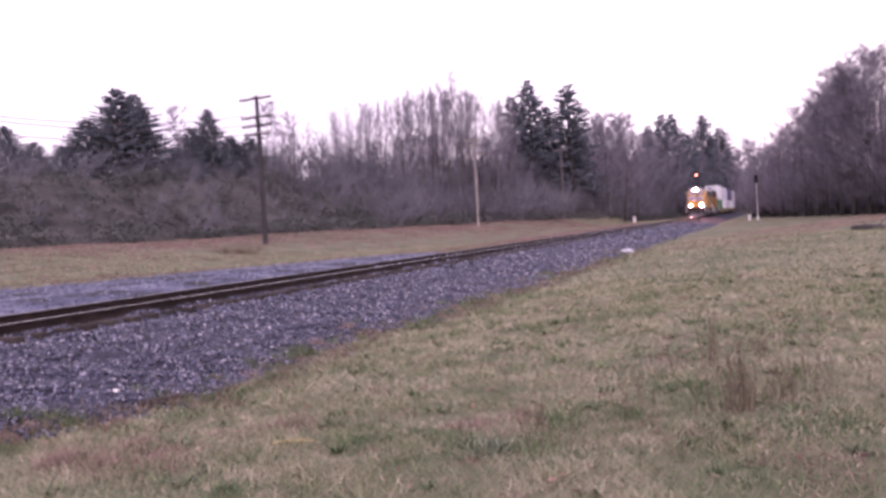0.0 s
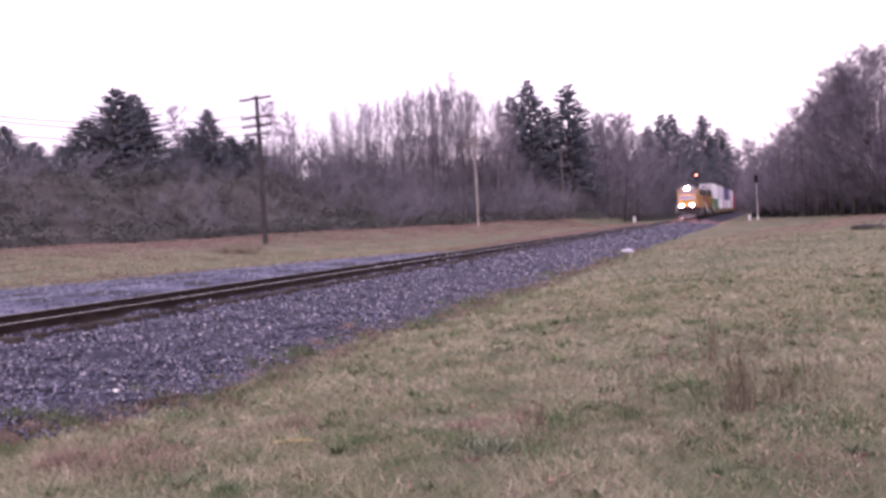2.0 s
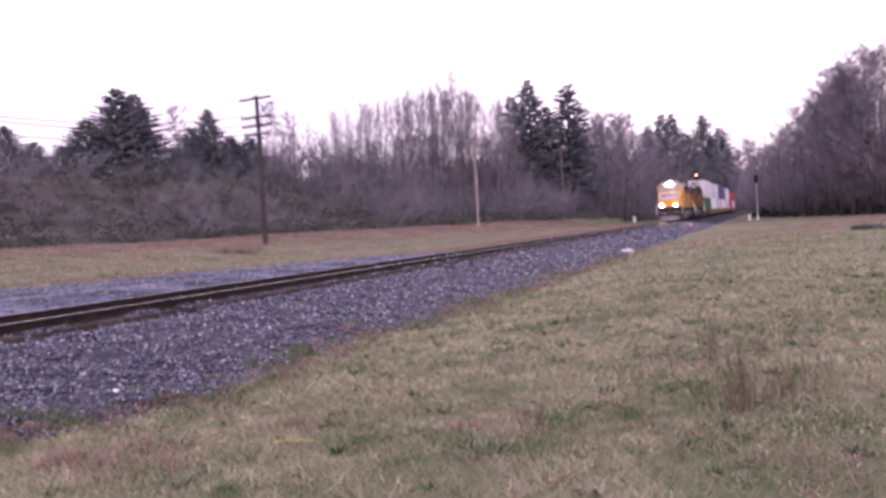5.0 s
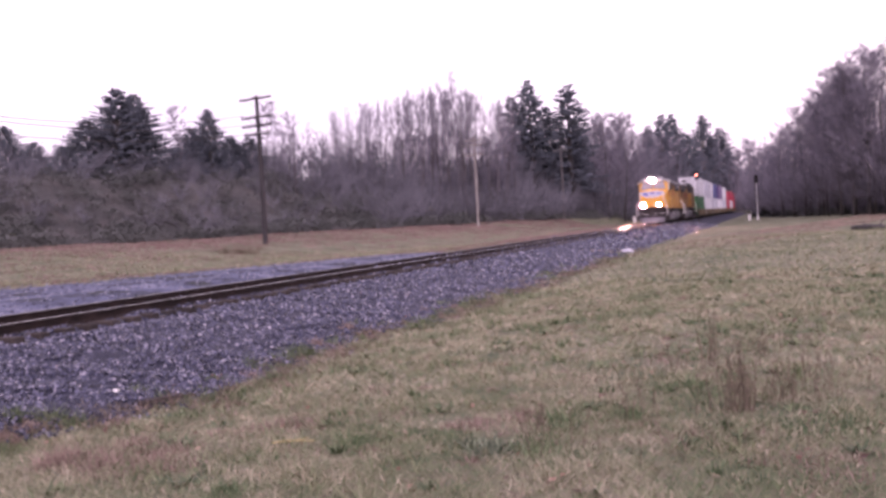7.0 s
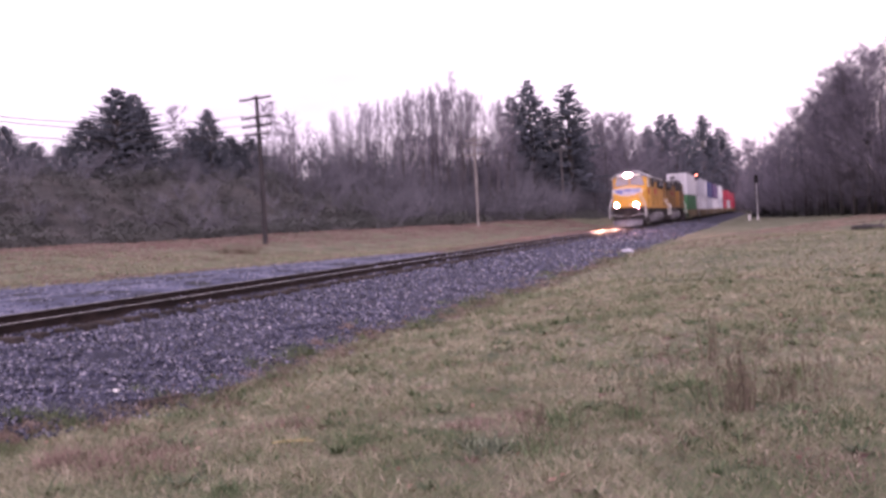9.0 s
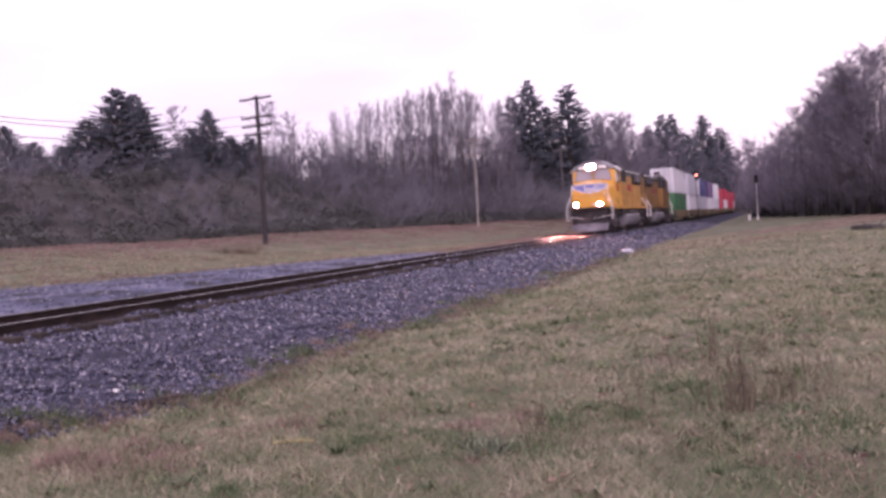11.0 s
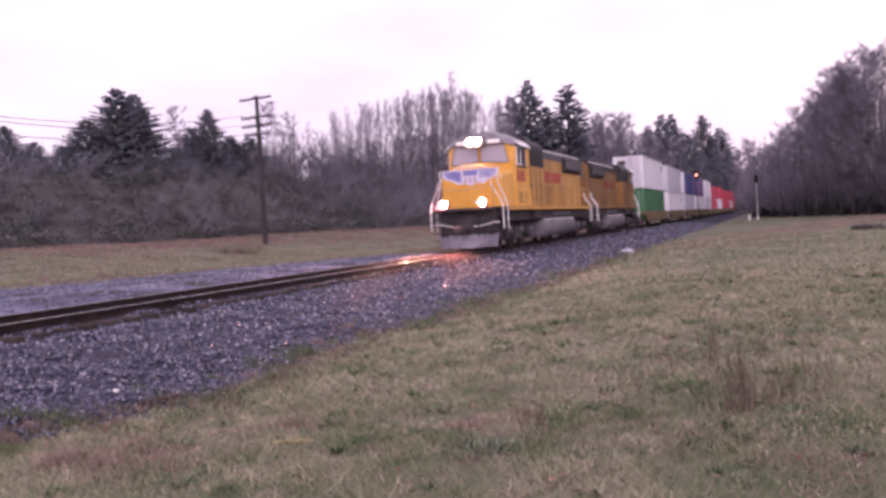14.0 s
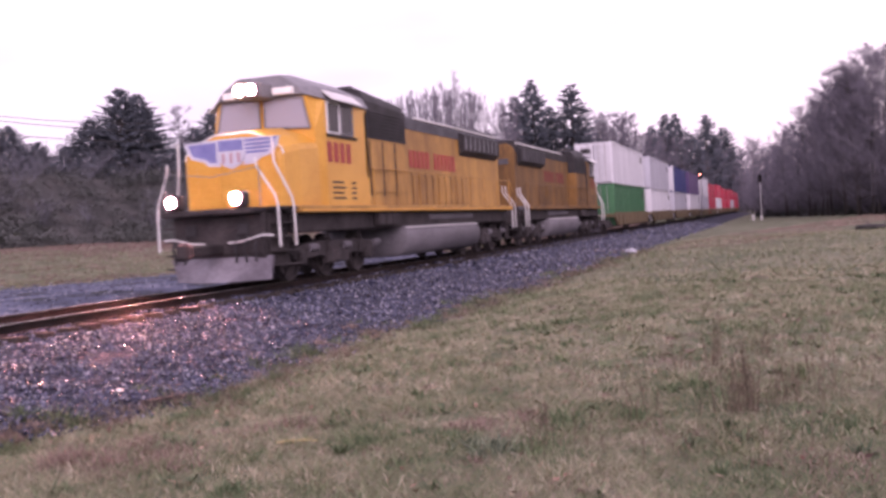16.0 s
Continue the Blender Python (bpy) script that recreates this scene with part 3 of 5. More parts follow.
    ring = lambda y, k: [(-0.36 * k, y + o, 3.36), (-0.38 * k, y + o, 3.0), (-0.24 * k, y + o, 2.76), (0.0, y + o, 2.66), (0.24 * k, y + o, 2.76), (0.38 * k, y + o, 3.0), (0.36 * k, y + o, 3.36)]
    g = Geo()
    g.loft([ring(2.112, 1.0), ring(2.075, 0.97)])
    emblem.data = g.mesh("emblem", M["wing_grey"])
    plate([(-0.31, 3.32), (0.31, 3.32), (0.32, 3.08), (-0.32, 3.08)][::-1], 2.076, 2.064, M["wing_blue"], "shield_chief", "blue upper field of the shield")
    for k in range(3):      # pale stripes of the shield
        x = -0.2 + 0.2 * k
        plate([(x - 0.035, 3.02), (x + 0.035, 3.02), (x + 0.03, 2.8), (x - 0.03, 2.8)][::-1], 2.076, 2.066, M["shield_stripe"], "shield_stripe", "faded pink shield stripe")
    # cab with open window holes
    g = Geo()
    rear = [(-1.5, 1.735), (1.5, 1.735), (1.5, 4.26), (1.34, 4.56), (0.6, 4.9), (-0.6, 4.9), (-1.34, 4.56), (-1.5, 4.26)]
    front = [(-1.4, 1.735), (1.4, 1.735), (1.38, 3.58), (1.16, 4.44), (0.55, 4.82), (-0.55, 4.82), (-1.16, 4.44), (-1.38, 3.58)]
    g.loft([[(x, y + o, z) for x, z in ring] for ring, y in ((front, 3.64), (rear, 3.95), (rear, 6.45))])
    cab = part("cab", g, M["yellow"], L, "yellow cab with a tapered front")
    g = Geo()
    lid = [(-1.56, 4.3), (1.56, 4.3), (1.38, 4.62), (0.64, 4.98), (-0.64, 4.98), (-1.38, 4.62)]
    brow = [(-1.18, 4.44), (1.18, 4.44), (1.04, 4.64), (0.56, 4.94), (-0.56, 4.94), (-1.04, 4.64)]
    g.loft([[(x, y + o, z) for x, z in ring] for ring, y in ((brow, 3.52), (lid, 3.98), (lid, 6.5))])
    part("cab_roof", g, M["loco_grey"], L, "grey peaked cab roof")
    for sx in (1, -1):
        g = Geo()
        a = [(sx * 0.07, 3.63 + o, 3.7), (sx * 1.27, 3.63 + o, 3.62), (sx * 1.1, 3.63 + o, 4.36), (sx * 0.07, 3.63 + o, 4.4)]
        b = [(q[0], q[1] - 0.03, q[2]) for q in a]
        g.loft([a, b] if sx < 0 else [b, a])
        w = part("windshield", g, M["windshield"], L, "windshield whose pale colour stands in for reflected sky")
        fr = Geo()
        for u, v in ((0, 1), (1, 2), (2, 3), (3, 0)):
            fr.tube([b[u], b[v]], [0.03, 0.03], 6)
        part("window_frame", fr, M["loco_grey"], w)
        g = Geo()
        for k, (y0, y1) in enumerate(((4.05, 4.72), (4.8, 5.5))):
            g = Geo()
            g.box(min(sx * 1.49, sx * 1.515), max(sx * 1.49, sx * 1.515), y0 + o, y1 + o, 3.54, 4.24, bevel=0.01)
            w = part("side_window", g, M["cab_glass"], L, "dark side window")
            fr = Geo()
            xx = sx * 1.52
            for p0, p1 in (((y0, 3.52), (y1, 3.52)), ((y0, 4.26), (y1, 4.26)), ((y0, 3.52), (y0, 4.26)), ((y1, 3.52), (y1, 4.26))):
                fr.tube([(xx, p0[0] + o, p0[1]), (xx, p1[0] + o, p1[1])], [0.03, 0.03], 6)
            part("window_frame", fr, M["white"] if k == 0 else M["loco_grey"], w)
        sh = Geo()
        ring = [(sx * 1.46, 4.55), (sx * 1.74, 4.31), (sx * 1.73, 4.28), (sx * 1.44, 4.52)]
        sh.loft([[(x, y + o, z) for x, z in (ring if sx < 0 else ring[::-1])] for y in (3.98, 5.75)])
        part("sun_shade", sh, M["white"], L, "pale window awning")
        B("cab_edge_post", min(sx * 1.4, sx * 1.5), max(sx * 1.4, sx * 1.5), 6.3, 6.46, 2.5, 4.2, M["loco_dark"], bevel=0.01)
        B("arm_rest", min(sx * 1.5, sx * 1.56), max(sx * 1.5, sx * 1.56), 3.98, 5.7, 3.42, 3.48, M["loco_dark"], bevel=0.01)
        # number as plain bars, and small marks below
        for k in range(4):
            B("number_bar", min(sx * 1.492, sx * 1.506), max(sx * 1.492, sx * 1.506), 4.0 + 0.36 * k, 4.26 + 0.36 * k, 2.8, 3.3, M["red"], bevel=0)
        for k in range(4):
            B("marking_bar", min(sx * 1.492, sx * 1.504), max(sx * 1.492, sx * 1.504), 4.2, 4.95 - 0.12 * (k % 2), 1.9 + 0.13 * k, 1.95 + 0.13 * k, M["loco_dark"], bevel=0)
            B("marking_bar", min(sx * 1.492, sx * 1.504), max(sx * 1.492, sx * 1.504), 5.3, 5.58, 1.9 + 0.13 * k, 1.95 + 0.13 * k, M["loco_dark"], bevel=0)
    # headlight cluster and number boards over the windshield
    g = Geo()
    g.box(-0.36, 0.36, 2.93 + o, 3.7 + o, 4.37, 4.75, bevel=0.04)
    house = part("headlight_housing", g, M["loco_grey"], L)
    for x in (-0.16, 0.16):
        g = Geo()
        g.cyl((x, 2.905 + o, 4.55), (x, 2.931 + o, 4.55), 0.115, 20)
        part("headlight", g, M["headlight"], house, "lit warm-white headlight")
        # tube added round the lens to narrow the spread of its light
        g = Geo()
        n = 20
        g.loft([[(x + r * math.cos(2 * math.pi * k / n), y + o, 4.55 + r * math.sin(2 * math.pi * k / n)) for k in range(n)] for r, y in ((0.12, 2.93), (0.12, 2.83), (0.14, 2.83), (0.14, 2.93))], caps=False)
        part("bezel", g, M["loco_dark"], house)
    for sx in (1, -1):
        B("number_board", min(sx * 0.42, sx * 0.95), max(sx * 0.42, sx * 0.95), 3.4, 3.6, 4.46, 4.62, M["board_lit"], "pale lit number board", 0.01)
    # ditch lights on the front platform
    for sx in (1, -1):
        x = sx * 0.81 + 0.04
        g = Geo()
        g.box(x - 0.15, x + 0.15, 0.86 + o, 1.12 + o, 1.74, 2.1, bevel=0.04)
        h = part("ditch_light_housing", g, M["loco_dark"], L)
        g = Geo()
        g.cyl((x, 0.835 + o, 1.93), (x, 0.861 + o, 1.93), 0.115, 20)
        part("ditch_light", g, M["ditch"], h, "lit warm ditch light")
        # added collar that keeps the ditch light off coupler and pilot
        g = Geo()
        n = 20
        g.loft([[(x + r * math.cos(2 * math.pi * k / n), y + o, 1.93 + r * math.sin(2 * math.pi * k / n)) for k in range(n)] for r, y in ((0.12, 0.86), (0.12, 0.73), (0.135, 0.73), (0.135, 0.86))], caps=False)
        part("cowl", g, M["loco_dark"], h)
    # front handrail
    g = Geo()
    for x in (-1.2, 1.2):
        g.tube([(x, 1.2 + o, 1.735), (x, 1.2 + o, 2.6)], [0.016, 0.016], 6)
    g.tube([(-1.2, 1.2 + o, 2.6), (0, 1.18 + o, 2.45), (1.2, 1.2 + o, 2.6)], [0.01, 0.01, 0.01], 6)
    part("front_handrail", g, M["loco_grey"], L)
    # electrical cabinet, dark intake, hood, radiators
    B("cabinet", -1.45, 1.45, 6.47, 9.4, 1.735, 3.56, M["yellow_dirty"], "yellow electrical cabinet", 0.03)
    for sx in (1, -1):
        for k in range(3):
            B("cabinet_door", min(sx * 1.45, sx * 1.472), max(sx * 1.45, sx * 1.472), 6.72 + 0.9 * k, 7.5 + 0.9 * k, 2.1, 3.48, M["yellow_dirty"], bevel=0.01)
            B("door_seam", min(sx * 1.45, sx * 1.46), max(sx * 1.45, sx * 1.46), 6.62 + 0.9 * k, 6.7 + 0.9 * k, 2.0, 3.5, M["loco_dark"], bevel=0)
    g = Geo()
    g.loft([rect_ring(-1.45, 1.45, 3.56, 4.98, 6.52 + o, 0.4), rect_ring(-1.45, 1.45, 3.56, 4.76, 9.4 + o, 0.3)])
    part("air_intake", g, M["loco_dark"], L, "sooty dark intake grille box")
    for sx in (1, -1):
        for k in range(7):
            B("louvre", min(sx * 1.45, sx * 1.48), max(sx * 1.45, sx * 1.48), 6.7, 9.25, 3.66 + 0.1 * k, 3.7 + 0.1 * k, M["loco_dark"], bevel=0)
    g = Geo()
    g.loft([rect_ring(-1.02, 1.02, 1.735, 4.52, 9.4 + o, 0.3), rect_ring(-1.02, 1.02, 1.735, 4.52, 20.75 + o, 0.3)])
    part("long_hood", g, M["yellow_dirty"], L, "dusty yellow long hood")
    g = Geo()
    g.loft([[(-1.04, y + o, 4.14), (1.04, y + o, 4.14), (1.05, y + o, 4.5), (0.8, y + o, 4.62), (-0.8, y + o, 4.62), (-1.05, y + o, 4.5)] for y in (9.42, 20.6)])
    part("hood_roof", g, M["hood_grey"], L, "sooty grey hood roof")
    for sx in (1, -1):
        # white tube stands in for the lit highlight on the roof edge
        g = Geo()
        g.tube([(sx * 1.05, 11.2 + o, 4.53), (sx * 1.05, 20.5 + o, 4.53)], [0.04, 0.04], 6)
        part("roof_rail", g, M["white"], L, "white line along the roof edge standing in for its highlight")
        for k in range(11):
            y0 = 9.65 + 0.62 * k
            B("hood_door", min(sx * 1.02, sx * 1.05), max(sx * 1.02, sx * 1.05), y0, y0 + 0.5, 1.85, 2.72, M["yellow_dirty"], bevel=0.01)
            B("door_seam", min(sx * 1.02, sx * 1.03), max(sx * 1.02, sx * 1.03), y0 + 0.53, y0 + 0.59, 1.82, 2.78, M["loco_dark"], bevel=0)
        for k in range(12):     # lettering as plain bars
            if k != 5:
                B("letter_bar", min(sx * 1.022, sx * 1.036), max(sx * 1.022, sx * 1.036), 10.7 + 0.38 * k, 10.97 + 0.38 * k, 2.96, 3.5, M["red"], bevel=0)
        g = Geo()
        g.loft([[(sx * 1.0, y + o, 3.55), (sx * 1.24, y + o, 3.75), (sx * 1.26, y + o, 4.3), (sx * 1.0, y + o, 4.42)] for y in (15.7, 20.3)])
        part("radiator", g, M["loco_dark"], L, "flared dark radiator")
        for k in range(8):
            y0 = 15.85 + 0.56 * k
            B("radiator_louvre", min(sx * 1.24, sx * 1.275), max(sx * 1.24, sx * 1.275), y0, y0 + 0.06, 3.8, 4.26, M["loco_grey"], bevel=0)
    B("radiator_roof", -0.98, 0.98, 15.7, 20.45, 4.6, 4.68, M["hood_grey"], bevel=0.03)
    for y in (12.9, 14.2, 17.2, 18.5, 19.7):
        g = Geo()
        g.cyl((0, y + o, 4.58), (0, y + o, 4.74), 0.55, 20)
        part("roof_fan", g, M["loco_grey"], L)
    B("exhaust_stack", -0.25, 0.25, 11.2, 12.0, 4.48, 4.82, M["loco_dark"], bevel=0.03)
    g = Geo()
    for x in (-0.15, 0, 0.15):
        g.tube([(x, 7.4 + o, 4.78), (x, 7.0 + o, 4.8), (x, 6.75 + o, 4.8)], [0.03, 0.035, 0.085], 8)
    g.box(-0.25, 0.25, 7.2 + o, 7.3 + o, 4.6, 4.78)
    part("horn", g, M["loco_grey"], L)
    # rear end
    B("rear_light_housing", -0.2, 0.2, 20.7, 20.86, 3.55, 3.95, M["loco_grey"], bevel=0.03)
    for sx in (1, -1):
        B("rear_number_board", min(sx * 0.3, sx * 0.75), max(sx * 0.3, sx * 0.75), 20.72, 20.8, 3.62, 3.86, M["loco_grey"], bevel=0.01)
    # side handrails
    for sx in (1, -1):
        for k in range(9):
            g = Geo()
            y = 6.7 + 1.72 * k
            g.tube([(sx * 1.52, y + o, 1.74), (sx * 1.52, y + o, 2.72)], [0.02, 0.02], 6)
            part("stanchion", g, M["yellow_dirty"], L)
        g = Geo()
        g.tube([(sx * 1.52, 6.6 + o, 2.74), (sx * 1.52, 20.6 + o, 2.74), (sx * 1.5, 21.1 + o, 2.3)], [0.02] * 3, 6)
        part("handrail", g, M["yellow_dirty"], L)
        for y in (20.72, 21.22):
            g = Geo()
            g.tube([(sx * 1.18, y - 0.06 + o, 2.55), (sx * 1.2, y - 0.06 + o, 2.25), (sx * 1.5, y + o, 1.85), (sx * 1.54, y + o, 1.7), (sx * 1.54, y + o, 0.85)], [0.025] * 5, 6)
            part("grab_rail", g, M["white"], L, "white-painted grab rail")
    # fuel tank and air reservoirs
    g = Geo()
    half = [(1.05, 0.26), (1.22, 0.31), (1.36, 0.42), (1.45, 0.58), (1.49, 0.76), (1.48, 0.93), (1.43, 1.06), (1.34, 1.15), (1.2, 1.19)]
    pr = [(-x, z) for x, z in reversed(half)] + half
    g.loft([[(x * s, y + o, 0.72 + (z - 0.72) * s) for x, z in pr] for y, s in ((9.1, 0.96), (9.16, 1.0), (16.24, 1.0), (16.3, 0.96))])
    tank = part("fuel_tank", g, M["tank"], L, "grey rounded fuel tank", smooth=True)
    for sx in (1, -1):
        g = Geo()
        g.cyl((sx * 1.18, 11.4 + o, 1.4), (sx * 1.18, 16.0 + o, 1.4), 0.15, 12)
        part("air_reservoir", g, M["tank"], L)
        # white strip paints in the highlight on the tank's upper curve
        B("tank_lip", min(sx * 1.36, sx * 1.44), max(sx * 1.36, sx * 1.44), 9.2, 16.2, 1.085, 1.125, M["white"], "white strip along the tank top standing in for its highlight", 0.01)
        for k in range(3):
            B("battery_box", min(sx * 1.3, sx * 1.5), max(sx * 1.3, sx * 1.5), 7.0 + 0.5 * k, 7.42 + 0.5 * k, 1.2, 1.55, M["under"], bevel=0.03)
    sets = []
    for yc in (4.95, 18.0):
        sets += build_truck(L, "truck", yc + o, [yc + o - 1.95, yc + o - 0.05, yc + o + 1.85], 0.53, label="grimy grey three-axle truck")
    return L, sets


lead, lead_sets = build_loco()
trail = copy_thing(lead, pose(0, 0, 0))
tagged(trail, "dark orange-yellow six-axle diesel locomotive coupled backwards as second unit")
def wheelsets(loco):
    return [w for t in loco.children if t.name.startswith("truck") for w in t.children if w.name.startswith("wheelset")]


# the second unit runs with its lamps off
# the second unit's paints are swapped for darker ones
darker = {M["yellow"].name: material("dark_yellow_paint", two((0.1, 0.055, 0.026), (0.28, 0.145, 0.045)), scale=1.1, fine=9, rough=0.65, bump=0.08, stretch=(1, 1, 0.3)),
         M["loco_grey"].name: M["hood_grey"], M["hood_grey"].name: M["loco_dark"]}
darker[M["red"].name] = material("dark_red_letter_film", two((0.15, 0.04, 0.03), (0.25, 0.07, 0.045)), rough=0.7, bump=0)
darker[M["yellow_dirty"].name] = darker[M["yellow"].name]
for c in trail.children:
    if len(c.data.materials) == 1 and c.data.materials[0].name in darker:
        c.data = c.data.copy()
        c.data.materials[0] = darker[c.data.materials[0].name]
lamp_off = material("unlit_lens", two((0.35, 0.34, 0.33), (0.5, 0.49, 0.48)), rough=0.2, bump=0)
for c in trail.children_recursive:
    if c.name.startswith(("headlight.", "ditch_light.", "number_board.")):
        c.data = c.data.copy()
        c.data.materials[0] = lamp_off
        c["label"] = "unlit lens"

CAR_PITCH, CAR_L = 20.8, 16.15


def build_well_car():
    W = thing("well_car", "dull yellow-brown articulated container well car", "well car", group="well cars of the train")
    for sx in (1, -1):
        g = Geo()
        x = sx * 1.34
        lo, hi = min(x, x + sx * 0.12), max(x, x + sx * 0.12)
        g.loft([[(xx, -9.0, 0.95), (xx, -7.9, 0.42), (xx, 7.9, 0.42), (xx, 9.0, 0.95), (xx, 9.0, 1.3), (xx, -9.0, 1.3)] for xx in (lo, hi)])
        part("well_side", g, M["well_yellow"], W)
        for k in range(9):
            boxpart("side_post", (min(sx * 1.46, sx * 1.5), max(sx * 1.46, sx * 1.5), -7.6 + 1.9 * k - 0.06, -7.6 + 1.9 * k + 0.06, 0.46, 1.26), M["well_yellow"], W, bevel=0.01)
    boxpart("well_floor", (-1.34, 1.34, -8.2, 8.2, 0.36, 0.42), M["under"], W)
    for e in (1, -1):
        boxpart("end_platform", (-1.4, 1.4, min(e * 8.4, e * 9.9), max(e * 8.4, e * 9.9), 1.0, 1.22), M["well_yellow"], W, bevel=0.03)
    build_truck(W, "truck", -CAR_PITCH / 2, [-CAR_PITCH / 2 - 0.89, -CAR_PITCH / 2 + 0.89], 0.46, label="rusty two-axle truck")
    return W


def box_height(kind):
    return 2.59 if kind == "box_red" else 2.9


def build_container(paint_name, label, end_paint=None):
    end_paint = end_paint or paint_name
    C = thing("shipping_container", label, "container", group="containers of the train")
    g = Geo()
    h, w, l = box_height(paint_name), 1.22, CAR_L / 2
    # corrugated side sheets and roof in one shell
    n = 112
    for sx in (1, -1):
        i = len(g.v)
        for k in range(n + 1):
            y = -l + 0.1 + (CAR_L - 0.2) * k / n
            x = sx * (w + 0.045 - (0.035 if (k // 2) % 2 else 0.0))
            g.v += [(x, y, 0.16), (x, y, h - 0.12)]
        for k in range(n):
            a = i + 2 * k
            g.face((a, a + 2, a + 3, a + 1) if sx > 0 else (a + 1, a + 3, a + 2, a))
    g.box(-w, w, -l + 0.1, l - 0.1, h - 0.14, h - 0.02)
    g.box(-w, w, -l + 0.1, l - 0.1, 0.05, 0.16)
    part("shell", g, M[paint_name], C, "corrugated steel sides")
    for sx in (1, -1):
        for e in (1, -1):
            boxpart("corner_post", (min(sx * 1.14, sx * 1.3), max(sx * 1.14, sx * 1.3), min(e * (l - 0.16), e * l), max(e * (l - 0.16), e * l), 0, h), M[end_paint] if e < 0 else M[paint_name], C, bevel=0.02)
        boxpart("top_rail", (min(sx * 1.2, sx * 1.3), max(sx * 1.2, sx * 1.3), -l + 0.16, l - 0.16, h - 0.12, h - 0.01), M[paint_name], C, bevel=0.02)
        boxpart("bottom_rail", (min(sx * 1.2, sx * 1.3), max(sx * 1.2, sx * 1.3), -l + 0.16, l - 0.16, 0.0, 0.16), M[paint_name], C, bevel=0.02)
        d = boxpart("door", (min(sx * 0.02, sx * 1.14), max(sx * 0.02, sx * 1.14), -l + 0.02, -l + 0.08, 0.14, h - 0.1), M[end_paint], C, bevel=0.02)
        for x in (0.35, 0.8):
            b = Geo()
            b.tube([(sx * x, -l - 0.0, 0.2), (sx * x, -l - 0.0, h - 0.15)], [0.022, 0.022], 6)
            part("locking_bar", b, M["steel"], d)
    for sx in (1, -1):
        boxpart("marking_plate", (min(sx * 1.262, sx * 1.272), max(sx * 1.262, sx * 1.272), l - 1.5, l - 0.7, h - 0.95, h - 0.45), M["loco_dark"], C, bevel=0)
    boxpart("door_plate", (-0.9, -0.2, -l + 0.005, -l + 0.018, h - 0.75, h - 0.4), M["loco_dark"], C, bevel=0)
    boxpart("end_wall", (-1.14, 1.14, l - 0.1, l - 0.03, 0.1, h - 0.1), M[paint_name], C, bevel=0.02)
    return C


kinds = {"box_white": "white corrugated shipping container on a train car", "box_grey": "pale grey corrugated shipping container on a train car",
         "box_green": "dark green corrugated shipping container on a train car", "box_blue": "navy blue shipping container with a white door end",
         "box_purple": "dull purple shipping container on a train car", "box_red": "bright red standard-height shipping container on a train car",
         "box_brown": "rust-brown shipping container on a train car"}
first = {}


def container(kind):
    if kind not in first:
        first[kind] = build_container(kind, kinds[kind], "box_white" if kind == "box_blue" else None)
        return first[kind]
    return copy_thing(first[kind], pose(0, 0, 0))


STACKS = [("box_green", "box_white"), ("box_white", "box_grey"), ("box_grey", "box_blue"), ("box_white", "box_purple"), ("box_grey", "box_white"),
          ("box_red", "box_red"), ("box_white", "box_red"), ("box_red", "box_red"), ("box_red", "box_red"), ("box_grey", "box_red"), ("box_red", "box_red"), ("box_red", "box_red")]
rolling = [(lead, LOCO_L / 2, 0.0), (trail, LOCO_L * 1.5 + 0.1, 0.0)]     # thing, distance of its middle behind the train's front, height
TURNED = 180.0      # the second unit runs long hood first
CAR_START = 48.8 + CAR_L / 2
well = build_well_car()
for k, (low, high) in enumerate(STACKS):
    off = CAR_START + CAR_PITCH * k
    rolling.append((well if k == 0 else copy_thing(well, pose(0, 0, 0)), off, 0.0))
    rolling.append((container(low), off, 0.424))
    rolling.append((container(high), off, 0.429 + box_height(low)))


def train_front(t):
    """Where the leading coupler stands at t seconds, in metres north of the camera."""
    d = 16.0 - t
    return 16.85 + 9.3 * d - 0.02 * d * d


# ================= poles, wires, signals =================
def build_pole(label, mat, x, y, height, arms, lean=0.0, thick=1.0):
    z = ground_z(x, y)
    P = thing("utility_pole", label, "utility pole", group="pole line", at=pose(x, y, z - 0.3, 0, lean, -14))
    g = Geo()
    g.tube([(0, 0, 0), (0, 0, 0.4), (0.03, 0, height * 0.5), (0, 0, height + 0.3)], [thick * q for q in (0.19, 0.18, 0.155, 0.12)], 10)
    part("shaft", g, mat, P)
    for zz, w in arms:
        boxpart("crossarm", (-w, w, -0.2, -0.11, height + 0.3 - zz - 0.06, height + 0.3 - zz + 0.06), mat, P, bevel=0.01)
        for k in range(int(w / 0.28)):
            for sx in (1, -1):
                g = Geo()
                xx = sx * (w - 0.1 - 0.42 * k)
                g.tube([(xx, -0.155, height + 0.36 - zz), (xx, -0.155, height + 0.44 - zz), (xx, -0.155, height + 0.5 - zz)], [0.018, 0.05, 0.03], 8)
                part("insulator", g, M["steel"], P)
        for sx in (1, -1):
            g = Geo()
            g.tube([(sx * w * 0.6, -0.14, height + 0.25 - zz), (0, -0.13, height - 0.3 - zz)], [0.015, 0.015], 5)
            part("arm_brace", g, M["wire"], P)
    return P


POLES = [(-33.66, 58.95, 10.45), (-31.46, 103.3, 10.2), (-27.3, 131.0, 10.0)]
build_pole("dark weathered timber utility pole with several crossarms", M["pole_wood"], *POLES[0], [(0.25, 1.5), (1.55, 1.45), (2.15, 1.4), (2.75, 1.2)])
